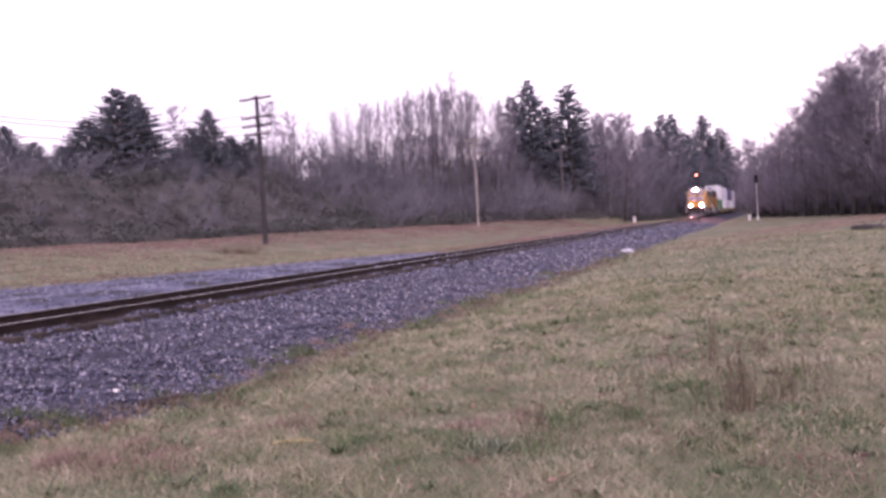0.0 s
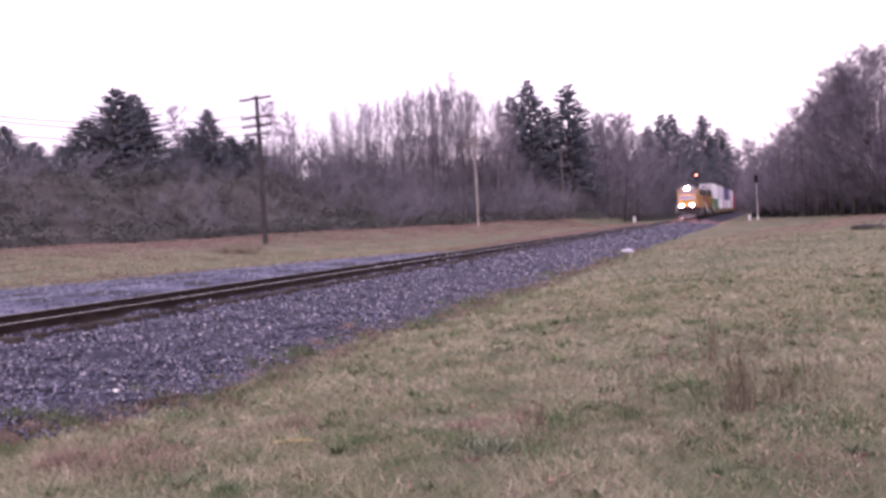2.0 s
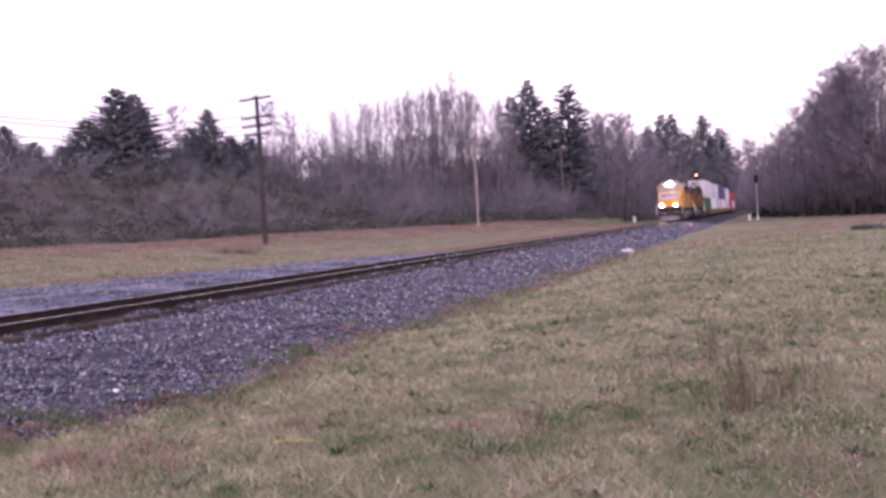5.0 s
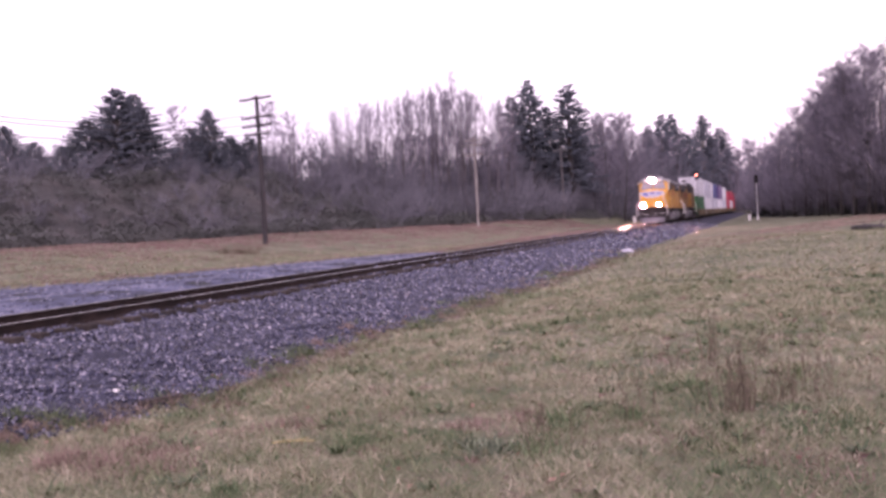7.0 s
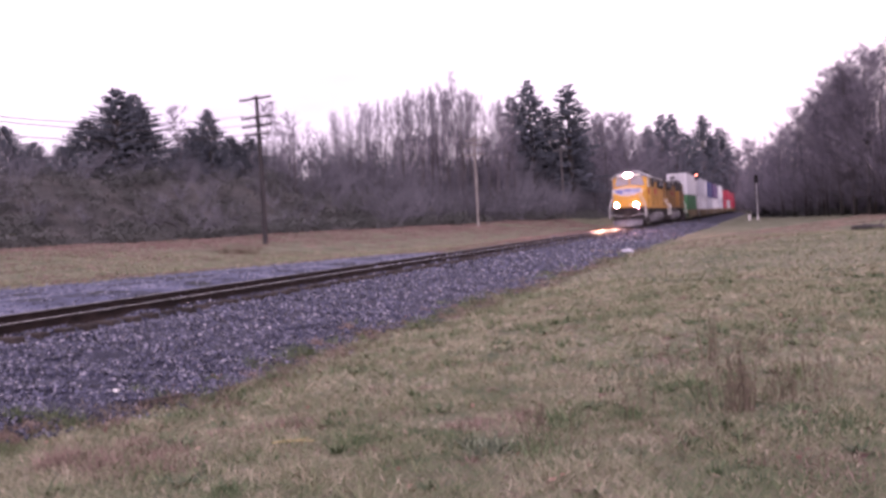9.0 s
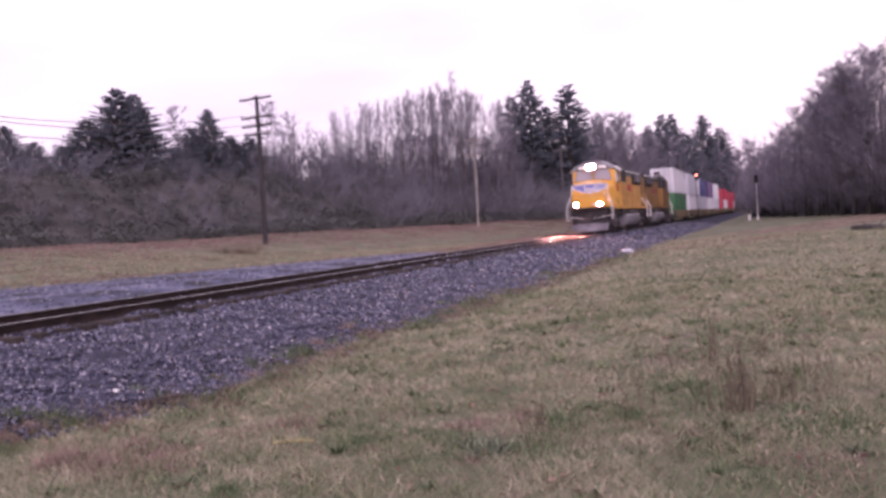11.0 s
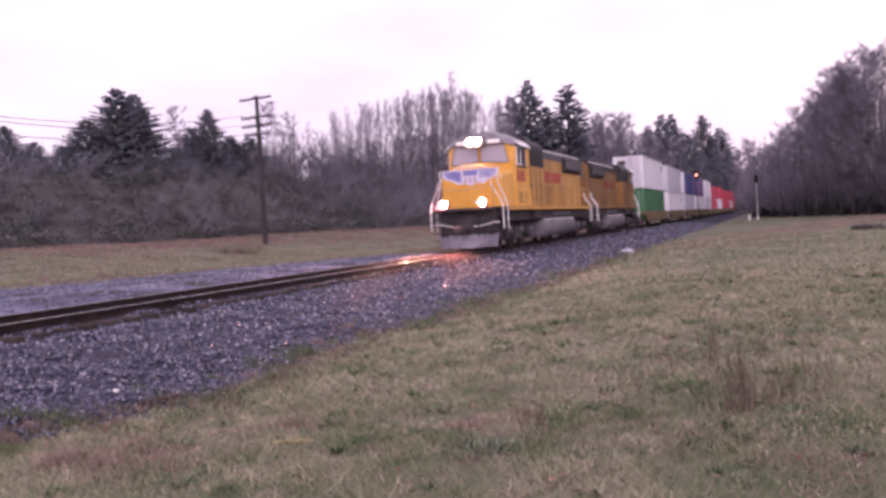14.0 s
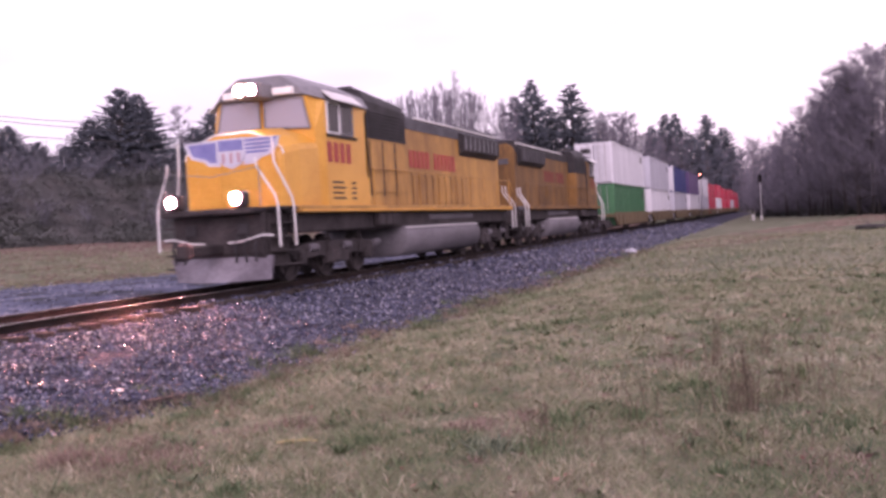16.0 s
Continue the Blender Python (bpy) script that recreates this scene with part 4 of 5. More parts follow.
build_pole("silvery timber utility pole with sagging crossarms", M["pale_pole"], *POLES[1], [(0.4, 1.2), (1.0, 1.2), (2.1, 1.3)], thick=0.72)
build_pole("grey timber utility pole in front of the wood", M["grey_pole"], *POLES[2], [(0.4, 1.1)], thick=0.62)


def build_wire(a, b, sag, r=0.008):
    g = Geo()
    n = 14
    g.tube([(a[0] + (b[0] - a[0]) * k / n, a[1] + (b[1] - a[1]) * k / n, a[2] + (b[2] - a[2]) * k / n - sag * 4 * (k / n) * (1 - k / n)) for k in range(n + 1)], [r] * (n + 1), 4)
    ob = part("overhead_wire", g, M["wire"])
    tagged(ob, "thin sagging overhead wire between poles", "wire", group="pole line wires")


for off, drop in ((-1.1, 1.45), (1.0, 2.05), (0.9, 2.65)):
    pts = [(x + off, y, ground_z(x, y) + h + 0.1 - drop) for x, y, h in POLES]
    back = (-35.9 + off, 14.6, pts[0][2])
    build_wire(back, pts[0], 1.85, 0.025)
    build_wire(pts[0], pts[1], 0.6)
    build_wire(pts[1], pts[2], 0.5)


build_wire((-33.7, 59.0, ground_z(-33.66, 58.95) + 7.7), (-52.0, 112.0, 8.9), 0.5, 0.03)


def build_signal(name, label, x, y, height, lit):
    S = thing(name, label, "railway signal", at=pose(x, y, ground_z(x, y) - 0.05))
    g = Geo()
    g.tube([(0, 0, 0), (0, 0, height)], [0.045, 0.04], 10)
    part("mast", g, M["under"] if lit else M["white"], S, "grimy mast" if lit else "white-painted mast")
    boxpart("mast_base", (-0.15, 0.15, -0.15, 0.15, 0, 0.6), M["under"] if lit else M["white"], S, bevel=0.04)
    boxpart("signal_head", (-0.24, 0.24, -0.22, -0.08, height - 0.9, height + 0.1), M["loco_dark"], S, bevel=0.1)
    for k in range(2):
        g = Geo()
        g.cyl((0, -0.25, height - 0.2 - 0.5 * k), (0, -0.2, height - 0.2 - 0.5 * k), 0.1, 16)
        part("lens", g, M["signal_red"] if lit and k == 0 else M["loco_dark"], S, "red lens" if lit and k == 0 else "")
        g = Geo()
        n = 12
        g.loft([[(rr * math.cos(math.pi * j / n), yy, height - 0.2 - 0.5 * k + rr * math.sin(math.pi * j / n)) for j in range(n + 1)] for rr, yy in ((0.15, -0.2), (0.15, -0.42))], caps=False)
        part("hood", g, M["loco_dark"], S)
    g = Geo()
    for k in range(14):
        g.box(-0.2, 0.2, 0.1, 0.13, 0.8 + 0.3 * k, 0.82 + 0.3 * k)
    for sx in (-0.2, 0.2):
        g.box(sx - 0.015, sx + 0.015, 0.1, 0.13, 0.6, 5.2)
    part("ladder", g, M["under"], S)


build_signal("signal_mast", "silver railway signal mast with dark head beside the field", -1.59, 128.1, 5.75, False)
build_signal("signal_mast", "railway signal mast with a lit red lamp beside the track", -8.95, 128.4, 6.75, True)


def build_marker(name, label, x, y, w, h):
    T = thing(name, label, "trackside box", at=pose(x, y, ground_z(x, y) - 0.04))
    boxpart("cabinet", (-w / 2, w / 2, -w / 2, w / 2, 0, h), M["white"], T, bevel=0.03)
    boxpart("lid", (-w / 2 - 0.04, w / 2 + 0.04, -w / 2 - 0.04, w / 2 + 0.04, h, h + 0.06), M["steel"], T, bevel=0.02)


build_marker("relay_box", "small white trackside relay box by the signal", -2.6, 127.8, 0.34, 0.8)
build_marker("relay_box", "small white trackside box west of the track", -20.4, 151.7, 0.42, 0.95)


# ================= trees and brush =================
# crown tops: x, y, height over the rails
CEDARS = [(-63.9, 67.1, 12.2), (-73.0, 80.8, 12.4), (-68.9, 80.1, 11.6), (-62.4, 76.1, 13.4), (-59.5, 77.1, 16.2), (-59.0, 79.4, 15.9), (-61.2, 89.1, 11.3), (-58.2, 88.1, 13.2), (-54.0, 84.3, 14.4), (-54.5, 89.4, 12.1), (-54.7, 93.5, 12.2)]
FIRS = [(-32.6, 127.9, 18.2), (-30.0, 125.6, 20.0), (-28.3, 128.2, 16.6), (-25.3, 127.2, 19.0), (-26.3, 139.5, 15.3)]
FAR_FIRS = [(-26.4, 226.5, 21.7), (-22.8, 221.4, 23.3), (-20.0, 224.5, 23.6), (-18.1, 235.6, 19.6), (-14.4, 230.7, 23.4), (-12.9, 239.6, 19.1), (-10.3, 236.3, 20.5), (-9.1, 247.2, 16.2)]
TALL = [(-46.1, 88.0, 11.8), (-45.5, 90.3, 11.4), (-45.8, 94.5, 12.0), (-46.4, 98.6, 13.7), (-46.8, 102.7, 14.7), (-44.7, 101.3, 15.3), (-45.5, 106.4, 16.0), (-43.0, 104.0, 15.8), (-44.1, 110.1, 16.9), (-41.2, 105.7, 16.3), (-41.9, 110.8, 17.3), (-39.5, 107.4, 17.1), (-39.9, 111.5, 18.0), (-38.3, 110.0, 17.9), (-37.9, 112.2, 17.6), (-37.3, 114.6, 20.1), (-35.8, 112.9, 16.9), (-35.8, 117.2, 17.4), (-34.0, 115.7, 16.9), (-33.4, 118.0, 16.4), (-32.7, 120.3, 16.3)]
ROUND = [(-57.2, 84.3, 14.8), (-26.0, 150.2, 15.6), (-24.1, 150.9, 17.2), (-22.2, 153.6, 16.4), (-21.4, 162.4, 14.6), (-5.4, 252.7, 18.3), (-3.2, 264.1, 18.2)]
RIGHT = [(-1.1, 158.7, 10.4), (0.3, 148.6, 10.9), (1.7, 140.7, 12.3), (3.0, 134.8, 13.1), (4.2, 126.8, 13.6), (5.3, 120.8, 14.4), (6.2, 114.8, 15.0), (7.2, 110.9, 15.8), (8.2, 107.0, 15.8), (9.4, 103.2, 15.5), (10.6, 99.4, 16.7), (11.9, 97.7, 15.5), (13.4, 96.1, 15.9), (15.6, 96.9, 15.8)]

MIDDLE = [(-29.1, 157.6, 15.5), (-30.1, 169.9, 15.9), (-27.7, 165.5, 16.4), (-26.6, 173.3, 16.4), (-25.1, 178.1, 16.2), (-24.2, 182.6, 15.9), (-23.9, 193.3, 16.1), (-23.3, 204.1, 17.5), (-21.4, 210.1, 17.3), (-18.6, 216.3, 17.2), (-15.7, 222.6, 17.1), (-13.3, 230.9, 16.4), (-11.4, 240.0, 16.6), (-10.1, 251.0, 15.7), (-8.3, 262.3, 15.9), (-6.9, 275.5, 16.8), (-5.0, 284.6, 16.8), (-2.9, 296.0, 18.6), (-31.4, 148.3, 14.7), (-33.1, 145.6, 14.4), (-35.5, 142.6, 14.9), (-36.5, 138.1, 15.3)]


def wander(rng, k):
    return Vector((rng.uniform(-k, k), rng.uniform(-k, k), rng.uniform(-k, k) * 0.4))


def grow_twigs(g, rng, a, b, count, length, radius, up=0.0):
    """Short tapered twigs along the branch from a to b."""
    d = (b - a)
    for k in range(count):
        s = a + d * rng.uniform(0.15, 1.0)
        w = (d.normalized() * 0.8 + Vector((rng.uniform(-1, 1), rng.uniform(-1, 1), rng.uniform(-0.2, 1.0) + up))).normalized()
        e = s + w * length * rng.uniform(0.5, 1.2)
        g.tube([s, e], [radius * rng.uniform(0.6, 1.1), 0], 3, tip=True)


def bare_tree_meshes(seed, h, spread, rise, limbs, low, stem, twig_r=0.014, subs=6, twigs=8, up=0.0):
    """Leafless tree of height h: trunk with limbs, and a crown of twigs."""
    rng = random.Random(seed)
    tr, cr = Geo(), Geo()
    n = 7
    pts = [Vector((0, 0, -0.3))]
    for k in range(1, n + 1):
        pts.append(Vector((pts[-1].x + rng.uniform(-0.018, 0.018) * h, pts[-1].y + rng.uniform(-0.018, 0.018) * h, h * k / n)))
    rad = [stem * (1 - 0.9 * k / n) for k in range(n + 1)]
    tr.tube(pts, rad, 7)
    for k in range(limbs):
        f = low + (0.97 - low) * (k + rng.random()) / limbs
        i = min(n - 1, int(f * n))
        s = pts[i].lerp(pts[i + 1], f * n - i)
        a = k * 2.4 + rng.uniform(-0.5, 0.5)
        ln = spread * h * (1.05 - 0.72 * f) * rng.uniform(0.6, 1.2)
        out = Vector((math.cos(a), math.sin(a), rise * rng.uniform(0.5, 1.4))).normalized()
        mid = s + out * ln * 0.5 + wander(rng, 0.13 * ln)
        end = mid + (out + Vector((0, 0, 0.55 * rng.random()))).normalized() * ln * 0.55 + wander(rng, 0.16 * ln)
        if end.z > h * 1.02:
            end.z = h * rng.uniform(0.93, 1.02)
        r = max(0.018, stem * (1 - 0.85 * f) * 0.33)
        tr.tube([s, mid, end], [r, r * 0.6, r * 0.2], 4)
        for j in range(subs):
            u = rng.uniform(0.2, 1.0)
            q = s.lerp(mid, u * 2) if u < 0.5 else mid.lerp(end, u * 2 - 1)
            w = (out * 0.7 + Vector((rng.uniform(-1, 1), rng.uniform(-1, 1), rng.uniform(-0.1, 1.0) + up))).normalized()
            e = q + w * ln * rng.uniform(0.25, 0.55)
            if e.z > h * 1.03:
                e.z = h * rng.uniform(0.95, 1.03)
            cr.tube([q, q.lerp(e, 0.5) + wander(rng, 0.07 * ln), e], [r * 0.4 + 0.006, r * 0.28 + 0.004, 0], 3, tip=True)
            grow_twigs(cr, rng, q, e, twigs, 0.075 * h * (0.6 + 0.4 * rng.random()), twig_r, up)
    return tr, cr


def conifer_meshes(seed, h, width, gaps, droop, rows, ragged=0.35, start=0.12, full=1.0, taper=0.75, dense=4.5, fine=1.0):
    """Evergreen: tapered trunk, whorls of limbs, sprays of needles along each limb."""
    rng = random.Random(seed)
    tr, cr = Geo(), Geo()
    tr.tube([(0, 0, -0.3), (0.05, 0, h * 0.5), (0, 0.04, h)], [0.028 * h, 0.017 * h, 0.02], 7)
    for k in range(rows):
        f = start + (0.985 - start) * k / (rows - 1)
        z = h * f
        reach = width * (1 - f) ** taper * (1 if f > 0.22 else 0.75 + f) + 0.012 * h
        m = 6 if f < 0.8 else 5
        for j in range(m):
            if rng.random() < gaps:
                continue
            a = 2 * math.pi * (j + rng.random()) / m + k
            ln = reach * rng.uniform(1 - ragged, 1 + ragged * 0.6)
            out = Vector((math.cos(a), math.sin(a), 0.28 - droop * (1 - f)))
            s, e = Vector((0, 0, z)), Vector((0, 0, z)) + out * ln
            tr.tube([s, e], [0.02 + 0.004 * ln, 0], 3, tip=True)
            side = Vector((-math.sin(a), math.cos(a), 0))
            sprays = max(4, int(ln * dense))
            broad_leaf = 0.24 * full
            for q in range(sprays):
                u = 0.2 + 0.8 * (q + rng.random()) / sprays
                c = s.lerp(e, u)
                for sg in (1, -1):
                    w = (side * sg * rng.uniform(0.4, 1.0) + out * rng.uniform(0.3, 0.9) + Vector((0, 0, rng.uniform(-0.7, 0.25)))).normalized()
                    le = (0.25 + 0.22 * (1 - u)) * (0.5 + 0.06 * h) * fine * rng.uniform(0.7, 1.3)
                    tip = c + w * le
                    wid = Vector((rng.uniform(-1, 1), rng.uniform(-1, 1), rng.uniform(-1, 1))).normalized() * le * broad_leaf
                    mid = c.lerp(tip, 0.45)
                    i = len(cr.v)
                    cr.v += [tuple(c), tuple(mid + wid), tuple(tip), tuple(mid - wid + Vector((0, 0, -0.05 * le)))]
                    cr.face((i, i + 1, i + 2))
                    cr.face((i, i + 2, i + 3))
    return tr, cr


def tree_kind(name, label, category, group, trunk_mat, crown_mat, meshes, crown_name="crown"):
    T = thing(name, label, category, group)
    part("trunk", meshes[0], trunk_mat, T, smooth=True)
    part(crown_name, meshes[1], crown_mat, T)
    return T


def clear_of_track(x, y, top):
    """Moves a tree deeper into the wood until the railway is free."""
    k = 1.0
    while abs(track_off(k * x, k * y)) < 6.0 and k < 2.2:
        k += 0.02
    return k * x, k * y, (top - 1.1) * k + 1.1


class Grove:
    """Sets trees of a few shapes, each shape built once."""

    def __init__(self, shapes, heights):
        self.shapes, self.heights, self.used = shapes, heights, [False] * len(shapes)

    def place(self, x, y, top, k, rng):
        x, y, top = clear_of_track(x, y, top)
        z = ground_z(x, y) - 0.1
        s = (top - z) / self.heights[k]
        w = s * rng.uniform(0.9, 1.15) if s > 0.6 else s * 1.25
        m = pose(x, y, z, rng.uniform(-2, 2), rng.uniform(-2, 2), rng.uniform(0, 360)) @ Matrix.Diagonal((w, w, s, 1))
        if not self.used[k]:
            self.used[k] = True
            self.shapes[k].matrix_basis = m
            return self.shapes[k]
        sx, sy, sz = self.shapes[k].scale
        return copy_thing(self.shapes[k], m @ Matrix.Diagonal((1 / sx, 1 / sy, 1 / sz, 1)))


def behind(x, y, top, rng, turn, lower):
    """A tree of the next rank of the wood, a little deeper, turned by up to some degrees about the field."""
    k, a = rng.uniform(1.02, 1.16), radians(rng.uniform(-turn, turn))
    return k * (x * math.cos(a) - y * math.sin(a)), k * (x * math.sin(a) + y * math.cos(a)), (top - 1.1) * k + 1.1 - rng.uniform(0.0, lower)


rng = random.Random(11)
cedars = Grove([tree_kind("cedar_tree", "dense dark evergreen cedar with a broad ragged crown", "tree", "evergreens on the bank", M["bark"], M["needle"],
                          conifer_meshes(s, 12, w, 0.02, 0.35, 50, 0.3, 0.03, 1.7, 0.8, 10.0, 0.75)) for s, w in ((1, 7.9), (2, 9.0), (3, 6.8))], [12] * 3)
for i, (x, y, top) in enumerate(CEDARS):
    cedars.place(x, y, top, i % 3, rng)
firs = Grove([tree_kind("fir_tree", "tall dark fir with gaps between ragged branches", "tree", "firs behind the track", M["bark"], M["needle"],
                        conifer_meshes(s, 18, w, 0.12, 0.45, 38, 0.45, 0.18, 1.7, 0.68, 9.0, 0.75)) for s, w in ((5, 6.4), (6, 5.6))], [18] * 2)
for i, (x, y, top) in enumerate(FIRS + FAR_FIRS):
    k = 1.13 if y < 150 else 1.0      # the near firs stand inside the wood
    firs.place(x * k, y * k, (top - 1.1) * k + 1.1, i % 2, rng)
tall = Grove([tree_kind("alder_tree", "tall slender leafless alder with fine upright twigs", "tree", "bare alders on the bank", M["pale_bark"], M["twig"],
                        bare_tree_meshes(s, 14, 0.21, 2.2, 18, 0.34, 0.075, 0.0115, 4, 6, 0.9)) for s in (21, 22, 23, 24)], [14] * 4)
for i, (x, y, top) in enumerate(TALL):
    tall.place(x, y, top, i % 4, rng)
    if i > 2:
        for k in range(4):
            tall.place(*behind(x, y, min(top, 17.6), rng, 1.7, 0.7), (i + k + 1) % 4, rng)
broad = Grove([tree_kind("bare_tree", "leafless broad-crowned tree with dense violet-brown twigs", "tree", "bare trees round the field", M["bark"], M["twig"],
                         bare_tree_meshes(s, 13, 0.31, 0.95, 30, 0.08, 0.12, 0.014, 8, 11)) for s in (31, 32, 33, 34)], [13] * 4)
for i, (x, y, top) in enumerate(ROUND + [(x, y, top - 0.8) for x, y, top in RIGHT]):
    broad.place(x, y, top, i % 4, rng)
# lower trees fill the wood behind the alders and round the domed crowns
fill = random.Random(91)
for i, (x, y, top) in enumerate(TALL[5:]):
    broad.place(*behind(x, y, min(top, 17.0) - 4.2, fill, 0.8, 1.2), i % 4, fill)
for i, (x, y, top) in enumerate(ROUND[1:4]):
    for k in range(2):
        broad.place(*behind(x, y, top - 0.3, fill, 0.7, 0.8), (i + k + 1) % 4, fill)
# the wood on the east side, row behind row
for i, (x, y, top) in enumerate(RIGHT):
    for k in range(3):
        broad.place(*behind(x, y, top - 1.2, rng, 0.8, 1.6), (i + k + 1) % 4, rng)
for i, (x, y, top) in enumerate(MIDDLE):
    broad.place(x, y, top, i % 4, rng)
# the wood on the western bank and across the north
for i in range(36):
    y = 84 + 4.8 * i + rng.uniform(-2, 2)
    p = left_edge(y) + rng.uniform(7, 26)
    x = TRACK_X - p
    top = ground_z(x, y) + rng.uniform(5.5, 9.5) * (1.0 if y < 150 else 1.15)
    (broad if i % 3 else tall).place(x, y, top, i % 4, rng)
for i in range(13):
    x, y = -40 + 4.2 * i + rng.uniform(-1, 1), 345 + rng.uniform(-25, 40)
    broad.place(x, y, rng.uniform(12, 17), i % 4, rng)
for i in range(16):
    y = 165 + 9 * i + rng.uniform(-2, 2)
    x = -2.5 + rng.uniform(0, 5) + 0.02 * (y - 165)
    broad.place(x, y, rng.uniform(9.5, 12.5), i % 4, rng)


# ---- undergrowth on the banks: shrubs, brambles and leaf litter, too many to count ----
def shrub_arrays(seed, h, stems):
    r = random.Random(seed)
    g = Geo()
    for k in range(stems):
        a = r.uniform(0, 6.283)
        out = Vector((math.cos(a), math.sin(a), r.uniform(0.7, 2.2))).normalized()
        b = Vector((r.uniform(-0.4, 0.4), r.uniform(-0.4, 0.4), -0.1))
        e = b + out * h * r.uniform(0.7, 1.1)
        g.tube([b, b.lerp(e, 0.5) + wander(r, 0.12 * h), e], [0.022, 0.016, 0], 3, tip=True)
        for j in range(6):
            q = b.lerp(e, r.uniform(0.15, 0.95))
            w = (out + Vector((r.uniform(-1, 1), r.uniform(-1, 1), r.uniform(-0.3, 0.8)))).normalized()
            t = q + w * h * r.uniform(0.2, 0.4)
            g.tube([q, t], [0.014, 0], 3, tip=True)
            grow_twigs(g, r, q, t, 5, 0.2 * h, 0.014)
    return np.array(g.v), [f for f in g.f]


def leaf_arrays(seed, r0, count):
    """A low mound of small leaves."""
    r = random.Random(seed)
    g = Geo()
    for k in range(count):
        a, e = r.uniform(0, 6.283), math.asin(r.uniform(0.0, 1.0))
        rr = r0 * r.uniform(0.75, 1.08)
        c = Vector((math.cos(a) * math.cos(e), math.sin(a) * math.cos(e), 0.75 * math.sin(e))) * rr
        u = Vector((r.uniform(-1, 1), r.uniform(-1, 1), r.uniform(-0.6, 0.6))).normalized() * r.uniform(0.04, 0.095)
        v = u.cross(Vector((r.uniform(-1, 1), r.uniform(-1, 1), 1))).normalized() * r.uniform(0.035, 0.065)
        g.quad(c - u, c - v, c + u, c + v)
    return np.array(g.v), [f for f in g.f]


def strew(name, label, category, mat, shapes, spots):
    vs, fs, c = [], [], 0
    r = random.Random(len(name))
    for x, y, z, s in spots:
        if abs(track_off(x, y)) < 3.4 + 1.2 * s:
            continue
        v, f = shapes[r.randrange(len(shapes))]
        a = r.uniform(0, 6.283)
        ca, sa = math.cos(a) * s, math.sin(a) * s
        vs.append(v @ np.array([(ca, sa, 0), (-sa, ca, 0), (0, 0, s * r.uniform(0.8, 1.15))]) + (x, y, z))
        fs += [tuple(i + c for i in q) for q in f]
        c += len(v)
    me = bpy.data.meshes.new(name)
    me.from_pydata(np.concatenate(vs).tolist(), [], fs)
    me.materials.append(mat)
    return tagged(new(name, me), label, category, kind="stuff")


def bank_spots(count, seed, lo, hi, y0, y1, smin, smax):
    r = random.Random(seed)
    out = []
    for k in range(count):
        y = y0 + (y1 - y0) * (k + r.random()) / count
        p = left_edge(y) + lo + (hi - lo) * r.random() ** 1.3
        x = TRACK_X - p
        out.append((x, y, ground_z(x, y) - 0.05, r.uniform(smin, smax)))
    return out


def east_spots(count, seed, smin, smax, depth):
    r = random.Random(seed)
    out = []
    for k in range(count):
        f = r.random()
        x, y = 16.0 - 17.6 * f + r.uniform(-0.6, 0.6), 88.0 + 76.0 * f + r.random() * depth
        out.append((x, y, ground_z(x, y) - 0.05, r.uniform(smin, smax)))
    return out


shrubs = [shrub_arrays(s, 3.0, 8) for s in (41, 42, 43, 44)]
mounds = [leaf_arrays(s, 1.0, 220) for s in (51, 52, 53)]
strew("bank_brush", "leafless violet-brown brush covering the bank", "brush", M["brush"], shrubs,
      bank_spots(50, 1, 0.3, 15, 30, 88, 0.7, 1.2) + bank_spots(230, 12, 0.0, 14, 88, 190, 1.0, 1.9) + bank_spots(55, 2, 0.5, 12, 190, 330, 0.9, 1.5))
strew("bank_brambles", "dark bramble and ivy mounds on the bank", "brambles", M["bramble"], mounds,
      bank_spots(520, 3, -0.8, 17, 28, 110, 0.8, 1.8) + bank_spots(260, 13, -0.3, 16, 110, 200, 0.9, 1.8) + bank_spots(120, 4, 0.0, 12, 200, 340, 1.2, 2.2))
strew("wood_understory", "tall leafless thicket between the trees of the bank", "thicket", M["brush"], shrubs,
      bank_spots(95, 7, 9, 26, 92, 200, 1.4, 2.3) + bank_spots(60, 8, 3, 22, 150, 345, 1.8, 3.0) + bank_spots(22, 9, 12, 24, 40, 92, 0.8, 1.2))
strew("north_thicket", "tall leafless thicket closing the far end of the track", "thicket", M["twig"], shrubs,
      [(-22 + 0.7 * k + rng.uniform(-1, 1), 322 + rng.uniform(-6, 30), 0.0, rng.uniform(1.8, 3.0)) for k in range(45)]
      + [(-2.2 + rng.uniform(0, 7), 166 + 3.2 * k, -0.3, rng.uniform(1.5, 2.7)) for k in range(50)])
far = []
for k in range(130):
    a = radians(0.3 + 10.4 * (k + rng.random()) / 130)
    d = min(430.0, max(188.0, 24.0 / math.sin(a))) + rng.uniform(0, 45)
    x, y = -d * math.sin(a), d * math.cos(a)
    far.append((x, y, ground_z(x, y) - 0.3, (0.052 + 0.0012 * math.degrees(a)) * d * rng.uniform(0.75, 1.0) / 3.2))
strew("far_wood", "dense leafless wood behind the railway", "wood", M["brush"], shrubs, far)
strew("east_thicket", "tall leafless thicket between the trees by the field", "thicket", M["twig"], shrubs, east_spots(200, 10, 0.9, 2.0, 24))
strew("field_edge_brush", "leafless brush under the trees at the field's edge", "brush", M["twig"], shrubs, east_spots(240, 5, 1.0, 2.1, 6))
strew("field_edge_brambles", "dark brambles at the foot of the trees", "brambles", M["bramble"], mounds, east_spots(360, 6, 0.9, 2.1, 8))


